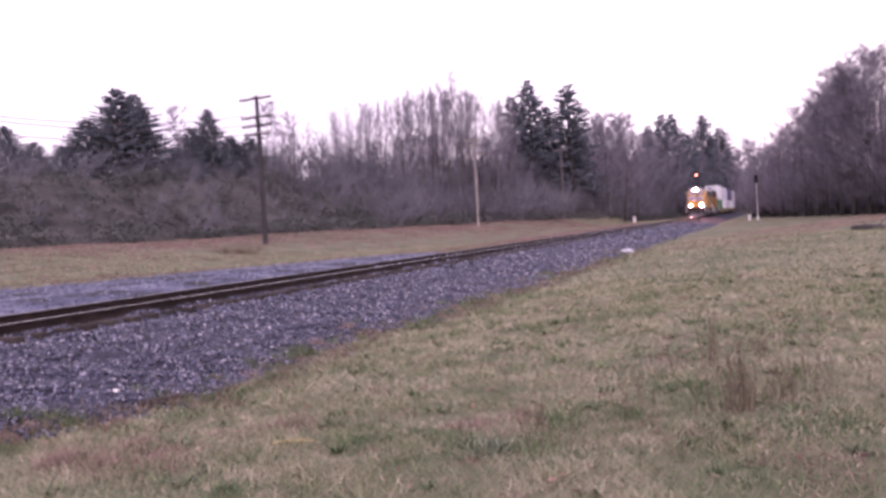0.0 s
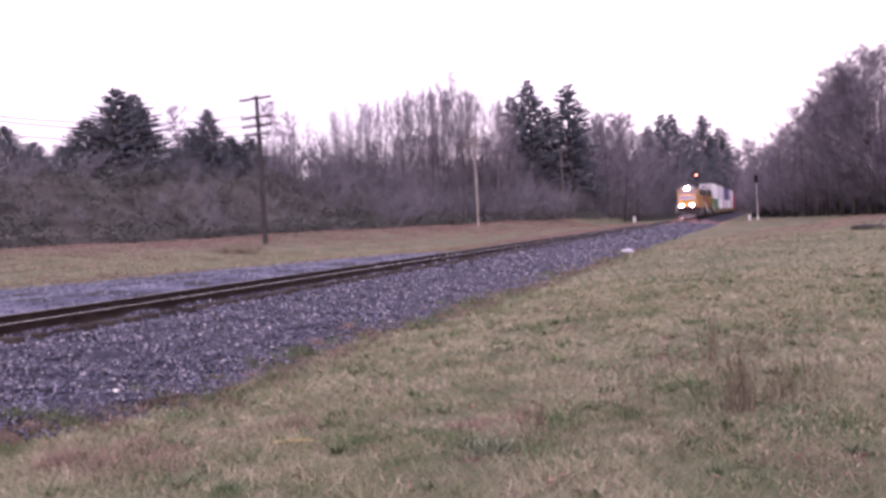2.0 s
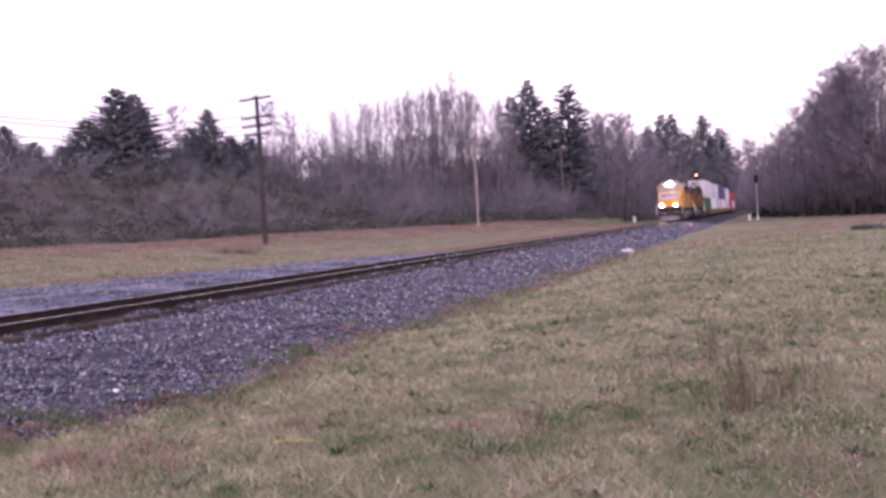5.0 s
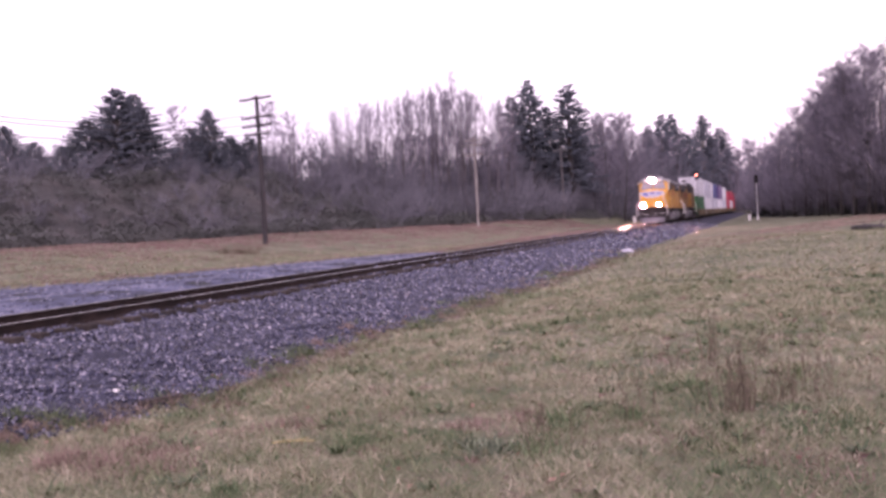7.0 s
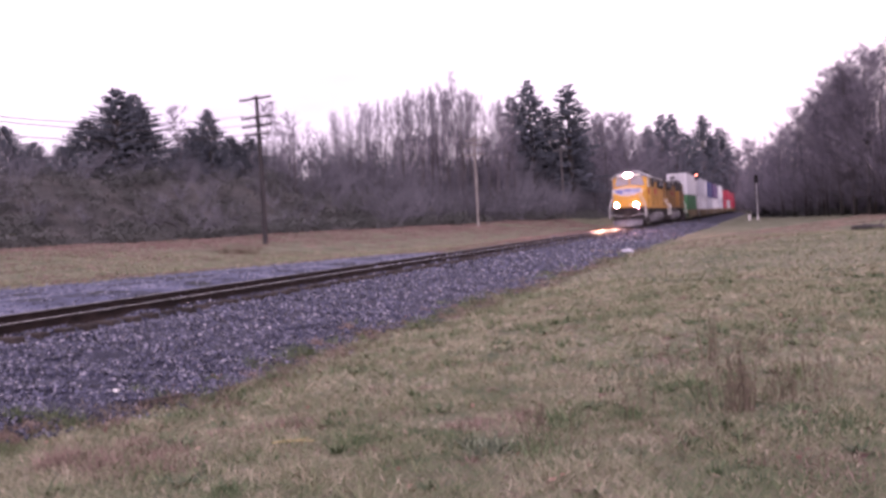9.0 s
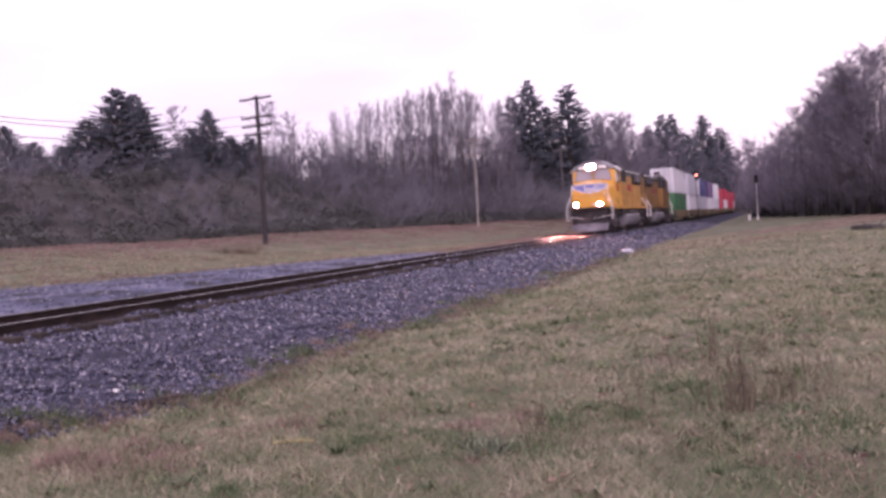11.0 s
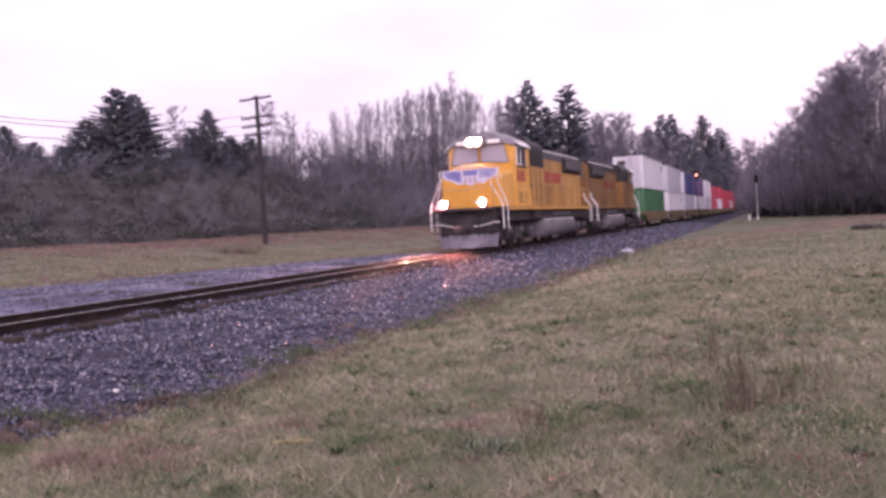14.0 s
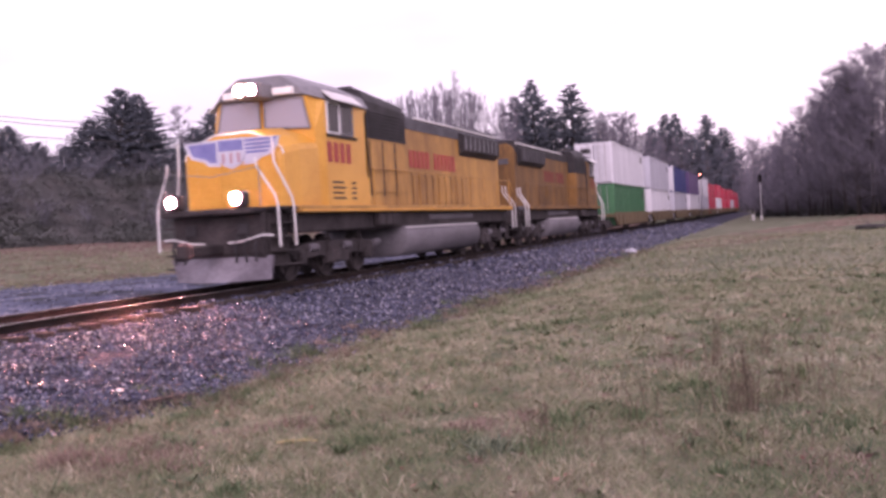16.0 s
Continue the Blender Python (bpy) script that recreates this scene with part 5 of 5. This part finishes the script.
def build_litter(name, label, place, nu, nv):
    """A bumpy mat of leaf litter and ivy over the soil of a wood."""
    g = Geo()
    for j in range(nv):
        for i in range(nu):
            x, y = place(i / (nu - 1), j / (nv - 1))
            edge = min(1.0, i / 2.0)
            g.v.append((x, y, ground_z(x, y) - 0.06 + edge * (0.16 + 0.5 * max(0.0, noise.noise((x * 0.7, y * 0.7, 5))))))
    g.f = [(j * nu + i, (j + 1) * nu + i, (j + 1) * nu + i + 1, j * nu + i + 1) for j in range(nv - 1) for i in range(nu - 1)]
    g.mi = [0] * len(g.f)
    tagged(part(name, g, M["litter"], smooth=True), label, "undergrowth", kind="structure")


M["litter"] = material("leaf_litter_and_ivy", [(0.25, (0.044, 0.045, 0.046)), (0.5, (0.08, 0.078, 0.076)), (0.75, (0.13, 0.116, 0.112))], scale=0.6, fine=6, rough=0.95, bump=1.0, bump_scale=9, depth=0.2)
build_litter("bank_litter", "dark leaf litter and ivy on the wooded bank", lambda u, v: (TRACK_X - left_edge(10 + 350 * v) - 62 * u * u - 4 * u, 10 + 350 * v), 40, 200)
build_litter("wood_litter", "dark leaf litter under the trees", lambda u, v: (18.0 - 19.4 * v + 40 * u, 88.0 + 82 * v + 55 * u), 34, 60)
build_litter("north_litter", "dark leaf litter under the far trees", lambda u, v: (-60 + 75 * v, 330 + 60 * u), 20, 30)


# ================= grass and weeds =================
def scatter_grass():
    r = np.random.default_rng(8)
    tris, rosettes = [], []
    for d0, d1, count, hgt, wid in ((4.2, 10, 90000, 0.045, 0.008), (10, 22, 80000, 0.055, 0.016), (22, 60, 60000, 0.08, 0.04)):
        d = np.sqrt(r.uniform(d0 ** 2, d1 ** 2, count))
        a = np.radians(19.16 + r.uniform(-28, 28, count))
        X, Y = -np.sin(a) * d, np.cos(a) * d
        for x, y in zip(X, Y):
            q = x - TRACK_X
            if -road_outer(y) * (1.0 - 0.45 * max(0.0, noise.noise((x * 0.35, y * 0.35, 12)) + 0.25)) + 0.5 * r.random() ** 2 < q < toe_q(y) - 0.25 + 0.5 * r.random() or TRACK_X - x > left_edge(y):
                continue
            clump = noise.noise((x * 1.3, y * 1.3, 2)) + 0.7 * noise.noise((x * 0.25, y * 0.25, 9))
            if clump < -0.35 and r.random() < 0.6:
                continue
            h = hgt * r.uniform(0.4, 1.5) * (1 + 0.9 * max(0, clump))
            b = r.uniform(0, 6.283)
            lean = h * r.uniform(0.4, 2.6)
            c = r.uniform(0, 6.283)
            ux, uy = math.cos(b) * wid * 0.5, math.sin(b) * wid * 0.5
            z = ground_z(x, y) - 0.01
            tris.append(((x - ux, y - uy, z), (x + ux, y + uy, z), (x + math.cos(c) * lean, y + math.sin(c) * lean, z + h)))
    for k in range(1500):      # denser tussocks
        d = math.sqrt(r.uniform(4.3 ** 2, 26 ** 2))
        a = math.radians(19.16 + r.uniform(-28, 28))
        cx, cy = -math.sin(a) * d, math.cos(a) * d
        if -9.5 < cx - TRACK_X < toe_q(cy) - 0.1 + 0.9 * r.random() ** 3:
            continue
        rad, hh, n = r.uniform(0.05, 0.2), r.uniform(0.04, 0.12), int(50 * r.uniform(0.6, 1.3))
        for j in range(n):
            x, y = cx + r.normal(0, rad), cy + r.normal(0, rad)
            b, c = r.uniform(0, 6.283), r.uniform(0, 6.283)
            h, lean, w = hh * r.uniform(0.4, 1.2), hh * r.uniform(0.2, 1.6), 0.003 + 0.0006 * d
            z = ground_z(x, y) - 0.01
            if cx - TRACK_X < 6.0:
                z = max(z, bed_z(x - TRACK_X))
            tris.append(((x - math.cos(b) * w, y - math.sin(b) * w, z), (x + math.cos(b) * w, y + math.sin(b) * w, z), (x + math.cos(c) * lean, y + math.sin(c) * lean, z + h)))
    for k in range(230):       # dark leafy rosettes
        d = math.sqrt(r.uniform(4.5 ** 2, 24 ** 2))
        a = math.radians(19.16 + r.uniform(-28, 28))
        cx, cy = -math.sin(a) * d, math.cos(a) * d
        if -9.5 < cx - TRACK_X < 5.8:
            continue
        rad = r.uniform(0.04, 0.17)
        for j in range(int(r.uniform(10, 34))):
            c = r.uniform(0, 6.283)
            x, y = cx + r.normal(0, rad * 0.4), cy + r.normal(0, rad * 0.4)
            z, w = ground_z(x, y), 0.012 + 0.0007 * d
            tip = (x + math.cos(c) * rad, y + math.sin(c) * rad, z + r.uniform(0.02, 0.1))
            rosettes.append(((x - math.sin(c) * w, y + math.cos(c) * w, z), (x + math.sin(c) * w, y - math.cos(c) * w, z), tip))
    v = np.array(rosettes).reshape(-1, 3)
    me = bpy.data.meshes.new("leaf_rosettes")
    me.from_pydata(v.tolist(), [], np.arange(len(v)).reshape(-1, 3).tolist())
    me.materials.append(M["rosette"])
    tagged(new("leaf_rosettes", me), "dark green weed rosettes scattered in the grass", "weeds", kind="stuff")
    v = np.array(tris).reshape(-1, 3)
    me = bpy.data.meshes.new("meadow_grass")
    me.from_pydata(v.tolist(), [], np.arange(len(v)).reshape(-1, 3).tolist())
    me.materials.append(M["blade"])
    tagged(new("meadow_grass", me), "short winter grass, straw-brown mixed with green", "grass", kind="stuff")


scatter_grass()


def build_weed(x, y, h, count, spread, label="dry brown weed stalks standing in the grass"):
    r = random.Random(int(x * 100) + 7)
    W = thing("dry_weed", label, "weed", "dry weeds in the meadow", at=pose(x, y, ground_z(x, y) - 0.02))
    for k in range(count):
        g = Geo()
        b = Vector((r.gauss(0, spread), r.gauss(0, spread), 0))
        e = b + Vector((r.gauss(0, 0.12), r.gauss(0, 0.12), 1)) * h * r.uniform(0.5, 1.0)
        g.tube([b, b.lerp(e, 0.5) + wander(r, 0.02), e], [0.0042, 0.0034, 0], 3, tip=True)
        for j in range(5):
            q = b.lerp(e, r.uniform(0.4, 1.0))
            g.tube([q, q + Vector((r.uniform(-1, 1), r.uniform(-1, 1), r.uniform(0.3, 1.2))) * 0.06], [0.004, 0], 3, tip=True)
        part("stalk", g, M["dry_stem"], W)


build_weed(-0.31, 7.97, 0.76, 30, 0.08)
build_weed(-0.18, 8.3, 0.42, 18, 0.22)
build_weed(0.15, 8.6, 0.36, 12, 0.3)
build_weed(-1.62, 6.68, 0.42, 4, 0.08)
build_weed(-0.69, 10.29, 0.75, 10, 0.05)
build_weed(-1.12, 7.57, 0.35, 7, 0.14)
build_weed(0.3, 9.6, 0.36, 12, 0.3)
build_weed(-0.5, 6.6, 0.3, 7, 0.3)
build_weed(-0.4, 8.05, 0.5, 9, 0.2)
build_weed(-1.78, 7.22, 0.3, 9, 0.05)
build_weed(-1.58, 6.68, 0.42, 4, 0.1)
build_weed(-0.66, 10.05, 0.5, 8, 0.06)
build_weed(-0.1, 10.58, 0.35, 14, 0.2)
build_weed(-1.09, 9.88, 0.34, 12, 0.12)
build_weed(0.07, 8.67, 0.4, 16, 0.2)
build_weed(-1.1, 8.14, 0.42, 5, 0.1)


def scatter_tufts(name, label, mat, seed, spots, wide):
    """Low mats of blades heaped over single spots: x, y, radius, height, count."""
    r = np.random.default_rng(seed)
    tris = []
    for cx, cy, rad, hh, count in spots:
        for j in range(count):
            x, y = cx + r.normal(0, rad), cy + r.normal(0, rad)
            b, c = r.uniform(0, 6.283), r.uniform(0, 6.283)
            fall = math.exp(-((x - cx) ** 2 + (y - cy) ** 2) / (2.5 * rad * rad))
            h, lean, w = hh * fall * r.uniform(0.3, 1.2) + 0.015, hh * r.uniform(0.2, 1.1), wide * r.uniform(0.6, 1.4)
            z = max(ground_z(x, y), bed_z(x - TRACK_X) if x - TRACK_X < 5.6 else -9) - 0.008
            tris.append(((x - math.cos(b) * w, y - math.sin(b) * w, z), (x + math.cos(b) * w, y + math.sin(b) * w, z), (x + math.cos(c) * lean, y + math.sin(c) * lean, z + h)))
    v = np.array(tris).reshape(-1, 3)
    me = bpy.data.meshes.new(name)
    me.from_pydata(v.tolist(), [], np.arange(len(v)).reshape(-1, 3).tolist())
    me.materials.append(mat)
    tagged(new(name, me), label, "weeds", kind="stuff")


def loose_spots(seed, count, lo, hi, rmin, rmax, hmin, hmax, n):
    r = random.Random(seed)
    out = []
    for k in range(count):
        d, a = math.sqrt(r.uniform(lo * lo, hi * hi)), math.radians(19.16 + r.uniform(-27, 27))
        x, y = -math.sin(a) * d, math.cos(a) * d
        if x - TRACK_X > toe_q(y) + 0.1:
            out.append((x, y, r.uniform(rmin, rmax), r.uniform(hmin, hmax), n))
    return out


M["lush"] = material("lush_weed_blade", two((0.065, 0.105, 0.05), (0.19, 0.245, 0.13)), scale=0.8, fine=5, rough=0.75, bump=0, island=0.6)
M["russet"] = material("russet_dead_weed", two((0.17, 0.12, 0.1), (0.36, 0.27, 0.225)), scale=0.8, fine=5, rough=0.9, bump=0, island=0.6)
M["grey_weed"] = material("grey_green_weed", two((0.06, 0.08, 0.055), (0.25, 0.3, 0.2)), scale=0.8, fine=5, rough=0.8, bump=0, island=0.8)
scatter_tufts("green_tufts", "dark green weed tufts standing out of the grass", M["lush"], 61,
              [(-1.15, 7.79, 0.12, 0.14, 220), (-1.7, 7.54, 0.16, 0.16, 260), (0.39, 7.56, 0.4, 0.12, 480), (-0.99, 8.93, 0.14, 0.12, 180), (-0.77, 9.08, 0.1, 0.14, 150),
               (-3.16, 6.64, 0.16, 0.1, 240), (-2.5, 6.88, 0.18, 0.09, 260), (-1.73, 6.67, 0.2, 0.12, 320), (-3.46, 5.35, 0.12, 0.12, 220), (-0.5, 8.6, 0.25, 0.1, 260)]
              + loose_spots(62, 420, 4.6, 22, 0.03, 0.14, 0.04, 0.12, 55), 0.007)
scatter_tufts("russet_mats", "matted russet-brown dead weeds in the grass", M["russet"], 63,
              [(-0.63, 6.94, 0.25, 0.1, 170), (0.3, 6.14, 0.2, 0.08, 180), (0.18, 6.46, 0.22, 0.09, 160), (-2.37, 7.35, 0.15, 0.09, 260), (-2.05, 7.68, 0.16, 0.1, 260),
               (-5.64, 6.32, 0.16, 0.22, 420), (-5.13, 6.18, 0.2, 0.15, 460), (-5.3, 6.75, 0.22, 0.16, 420), (-4.6, 6.1, 0.25, 0.12, 380), (-4.2, 7.4, 0.25, 0.13, 380), (-4.83, 6.59, 0.24, 0.09, 380)]
              + loose_spots(64, 420, 4.6, 24, 0.04, 0.22, 0.03, 0.09, 60), 0.006)
M["straw"] = material("bleached_straw_blade", two((0.33, 0.28, 0.2), (0.62, 0.55, 0.42)), scale=0.8, fine=5, rough=0.85, bump=0, island=0.6)
scatter_tufts("straw_tufts", "bleached straw-coloured grass tufts in the meadow", M["straw"], 67, loose_spots(68, 460, 4.5, 20, 0.03, 0.16, 0.04, 0.1, 26), 0.005)


def toe_spots(seed, count, hmin, hmax, n):
    """Spots that wander along the foot of the ballast, bunched here and there."""
    r = random.Random(seed)
    out = []
    while len(out) < count:
        y = 4.6 + 40 * r.random() ** 1.8
        if noise.noise((seed, y * 0.9, 3)) > -0.12:
            out.append((TRACK_X + toe_q(y) + r.gauss(-0.05, 0.3), y, r.uniform(0.04, 0.14), r.uniform(hmin, hmax), n))
    return out


scatter_tufts("toe_weeds", "dark olive weeds rooted along the foot of the ballast", M["rosette"], 71, toe_spots(72, 150, 0.08, 0.22, 70), 0.007)
scatter_tufts("toe_dead_weeds", "dead brown weed clumps along the foot of the ballast", M["russet"], 73, toe_spots(74, 130, 0.06, 0.18, 60), 0.006)
road_tufts = random.Random(81)
spots = []
for k in range(420):
    y = 14 + 34 * road_tufts.random()
    p = road_outer(y) + road_tufts.gauss(0.0, 0.9)
    if p > 3.6:
        spots.append((TRACK_X - p, y, road_tufts.uniform(0.1, 0.35), road_tufts.uniform(0.04, 0.1), 40))
scatter_tufts("road_edge_grass", "yellow-green grass creeping over the road edge", M["blade"], 82, spots, 0.02)
scatter_tufts("field_edge_grass", "flattened russet-brown grass towards the wood", M["russet"], 66,
              [(14 - 19 * f + 3 * math.sin(9 * f * k), 44 + 66 * ((k * 0.618) % 1.0), 0.7, 0.07, 44) for k in range(1, 561) for f in [(k * 0.382) % 1.0]], 0.03)
scatter_tufts("grey_green_mound", "coarse grey-green weed clump lying in the grass", M["grey_weed"], 65, [(-1.98, 6.56, 0.11, 0.15, 260), (-2.2, 6.7, 0.1, 0.1, 120)], 0.009)


def scatter_edge_weeds():
    """Flattened brown stalks along the foot of the ballast."""
    r = np.random.default_rng(14)
    tris = []
    for k in range(420):
        cy = 4.5 + 45 * r.random() ** 1.7
        cq = toe_q(cy) + r.normal(0.1, 0.28)
        rad, hh = r.uniform(0.06, 0.2), r.uniform(0.03, 0.12)
        for j in range(34):
            q, y = cq + r.normal(0, rad), cy + r.normal(0, rad)
            b, c = r.uniform(0, 6.283), r.uniform(0, 6.283)
            h, lean, w = hh * r.uniform(0.3, 1.2), hh * r.uniform(0.4, 2.2), 0.003 + 0.0005 * cy
            x, z = TRACK_X + q, max(bed_z(q), ground_z(TRACK_X + q, y)) - 0.005
            tris.append(((x - math.cos(b) * w, y - math.sin(b) * w, z), (x + math.cos(b) * w, y + math.sin(b) * w, z), (x + math.cos(c) * lean, y + math.sin(c) * lean, z + h)))
    v = np.array(tris).reshape(-1, 3)
    me = bpy.data.meshes.new("edge_weeds")
    me.from_pydata(v.tolist(), [], np.arange(len(v)).reshape(-1, 3).tolist())
    me.materials.append(M["dry_stem"])
    tagged(new("edge_weeds", me), "matted brown dead weeds along the ballast foot", "weeds", kind="stuff")


scatter_edge_weeds()


def scatter_rank_grass():
    """Taller dead grass in front of the bank and along the far side of the service road."""
    r = np.random.default_rng(21)
    tris = []
    for k in range(5200):
        cy = 20 + 110 * r.random()
        e = left_edge(cy)
        cp = e - abs(r.normal(0, 0.4)) * (e - 9) if k % 4 else road_outer(cy) + 0.2 + abs(r.normal(0, 1.2))
        if cp < road_outer(cy):
            continue
        rad, hh = r.uniform(0.2, 0.6), r.uniform(0.06, 0.2) if k % 4 else r.uniform(0.05, 0.12)
        for j in range(26):
            x, y = TRACK_X - cp + r.normal(0, rad), cy + r.normal(0, rad)
            b, c = r.uniform(0, 6.283), r.uniform(0, 6.283)
            h, lean, w = hh * r.uniform(0.4, 1.2), hh * r.uniform(0.2, 1.3), 0.02
            z = ground_z(x, y) - 0.01
            tris.append(((x - math.cos(b) * w, y - math.sin(b) * w, z), (x + math.cos(b) * w, y + math.sin(b) * w, z), (x + math.cos(c) * lean, y + math.sin(c) * lean, z + h)))
    v = np.array(tris).reshape(-1, 3)
    me = bpy.data.meshes.new("rank_grass")
    me.from_pydata(v.tolist(), [], np.arange(len(v)).reshape(-1, 3).tolist())
    me.materials.append(M["rank"])
    tagged(new("rank_grass", me), "rank pinkish-brown dead grass before the bank", "grass", kind="stuff")


scatter_rank_grass()


def scatter_leaves():
    """Fallen brown leaves caught in the grass."""
    r = np.random.default_rng(33)
    quads = []
    for k in range(1400):
        d = math.sqrt(r.uniform(4.3 ** 2, 20 ** 2))
        a = math.radians(19.16 + r.uniform(-28, 28))
        x, y = -math.sin(a) * d, math.cos(a) * d
        q = x - TRACK_X
        if -9.5 < q < 4.6 or noise.noise((x * 0.6, y * 0.6, 4)) < -0.05:
            continue
        z = max(ground_z(x, y), bed_z(q) if q < 5.6 else -9) + r.uniform(0.015, 0.05)
        s, b = r.uniform(0.018, 0.04), r.uniform(0, 6.283)
        u, v = (math.cos(b) * s, math.sin(b) * s, r.uniform(-0.4, 0.4) * s), (-math.sin(b) * s * 0.6, math.cos(b) * s * 0.6, r.uniform(-0.4, 0.4) * s)
        quads.append([(x - u[0], y - u[1], z - u[2]), (x - v[0], y - v[1], z - v[2]), (x + u[0], y + u[1], z + u[2]), (x + v[0], y + v[1], z + v[2])])
    v = np.array(quads).reshape(-1, 3)
    me = bpy.data.meshes.new("fallen_leaves")
    me.from_pydata(v.tolist(), [], np.arange(len(v)).reshape(-1, 4).tolist())
    me.materials.append(M["dead_leaf"])
    tagged(new("fallen_leaves", me), "small brown and russet leaves fallen in the grass", "leaves", kind="stuff")


scatter_leaves()


def build_plank():
    P = thing("broken_plank", "dark broken timber lying at the ballast edge", "plank", at=pose(-6.47, 8.95, -0.675, 0, 3, 72))
    g = Geo()
    g.loft([[(-0.36, -0.05, -0.01), (-0.36, 0.05, -0.01), (-0.36, 0.05, 0.03), (-0.36, -0.04, 0.03)], [(0, -0.06, 0), (0, 0.05, 0), (0, 0.05, 0.045), (0, -0.05, 0.045)],
            [(0.36, -0.03, 0), (0.36, 0.04, 0), (0.36, 0.03, 0.03), (0.36, -0.03, 0.03)]])
    part("board", g, M["tie"], P)


build_plank()


def build_stick():
    """A pale yellow reed lying in the grass."""
    x, y = -3.65, 6.62
    S = thing("reed_stem", "pale yellow dry reed stem lying in the grass", "stem", at=pose(x, y, ground_z(x, y) + 0.045, 0, 0, 20))
    g = Geo()
    g.tube([(-0.16, 0, 0), (-0.05, 0.008, 0.012), (0.07, -0.004, 0.008), (0.17, 0.004, 0.0)], [0.009, 0.009, 0.008, 0.006], 6)
    part("stem", g, M["reed"], S)
    g = Geo()
    g.tube([(0.02, 0, 0.01), (0.08, 0.03, 0.02), (0.13, 0.05, 0.015)], [0.005, 0.004, 0.002], 5)
    part("side_shoot", g, M["reed"], S)


M["reed"] = material("yellow_reed", two((0.33, 0.28, 0.13), (0.48, 0.42, 0.2)), scale=8, fine=60, rough=0.7, bump=0)
build_stick()


def build_rock(label, x, y, z, r, mat):
    rr = random.Random(int(100 * r) + int(10 * x))
    bm = bmesh.new()
    bmesh.ops.create_icosphere(bm, subdivisions=2, radius=r)
    for v in bm.verts:
        v.co *= rr.uniform(0.82, 1.15)
        v.co.z *= 0.6
    me = bpy.data.meshes.new("rock")
    bm.to_mesh(me)
    bm.free()
    me.materials.append(mat)
    ob = new("rock", me)
    ob.matrix_basis = pose(x, y, z)
    tagged(ob, label, "rock")


build_rock("pale rock on the ballast slope", -7.24, 9.04, bed_z(4.41) + 0.02, 0.045, M["white"])
build_rock("pale rock at the ballast edge", -8.45, 7.75, bed_z(3.2) + 0.02, 0.06, M["box_grey"])
build_rock("pale flat rock beside the trackbed", -6.48, 45.05, -0.66, 0.3, M["box_grey"])


def build_log():
    T = thing("fallen_log", "dark fallen log lying in the meadow", "log", at=pose(5.4, 57.5, ground_z(5.4, 57.5) + 0.1, 0, 0, -50))
    g = Geo()
    g.tube([(-1.6, 0, 0), (-0.5, 0.1, 0.03), (0.8, 0.05, 0.0), (1.8, -0.1, 0.02)], [0.16, 0.18, 0.15, 0.08], 9)
    part("trunk", g, M["bark"], T, smooth=True)
    for q, e in (((0.2, 0.05, 0.1), (0.6, 0.2, 0.5)), ((-0.6, 0.1, 0.1), (-0.9, -0.1, 0.4))):
        g = Geo()
        g.tube([q, e], [0.05, 0.02], 6)
        part("branch_stub", g, M["bark"], T)


build_log()
pile = random.Random(77)
spots = []
for k in range(24):
    u, v = pile.gauss(-0.2, 0.6), pile.gauss(0, 0.5)
    x, y = -30.0 + 0.857 * u - 0.515 * v, 49.8 + 0.515 * u + 0.857 * v
    spots.append((x, y, ground_z(x, y) - 0.15, pile.uniform(0.14, 0.28)))
strew("brush_pile", "low dark pile of dead brush on the grass by the pole", "brush pile", M["dry_stem"], shrubs[:2], spots)


# ================= what moves =================
def motions():
    times = [0.5 * k for k in range(33)]
    for ob, off, z in rolling:
        rows = []
        for t in times:
            x, y, a = track_at(train_front(t) + off)
            rows.append((t, pose(x, y, z, 0, 0, math.degrees(a) + (TURNED if ob is trail else 0.0))))
        walk(ob, rows)
    # wheels roll as the locomotives run
    steps = [k / 15.0 for k in range(241)]
    start = train_front(0.0)
    for loco, way in ((lead, 1), (trail, -1)):
        for ws in wheelsets(loco):
            y, r = ws.matrix_basis.translation.y, 0.53
            walk(ws, [(t, pose(0, y, r, way * math.degrees((start - train_front(t)) / r))) for t in steps])


motions()
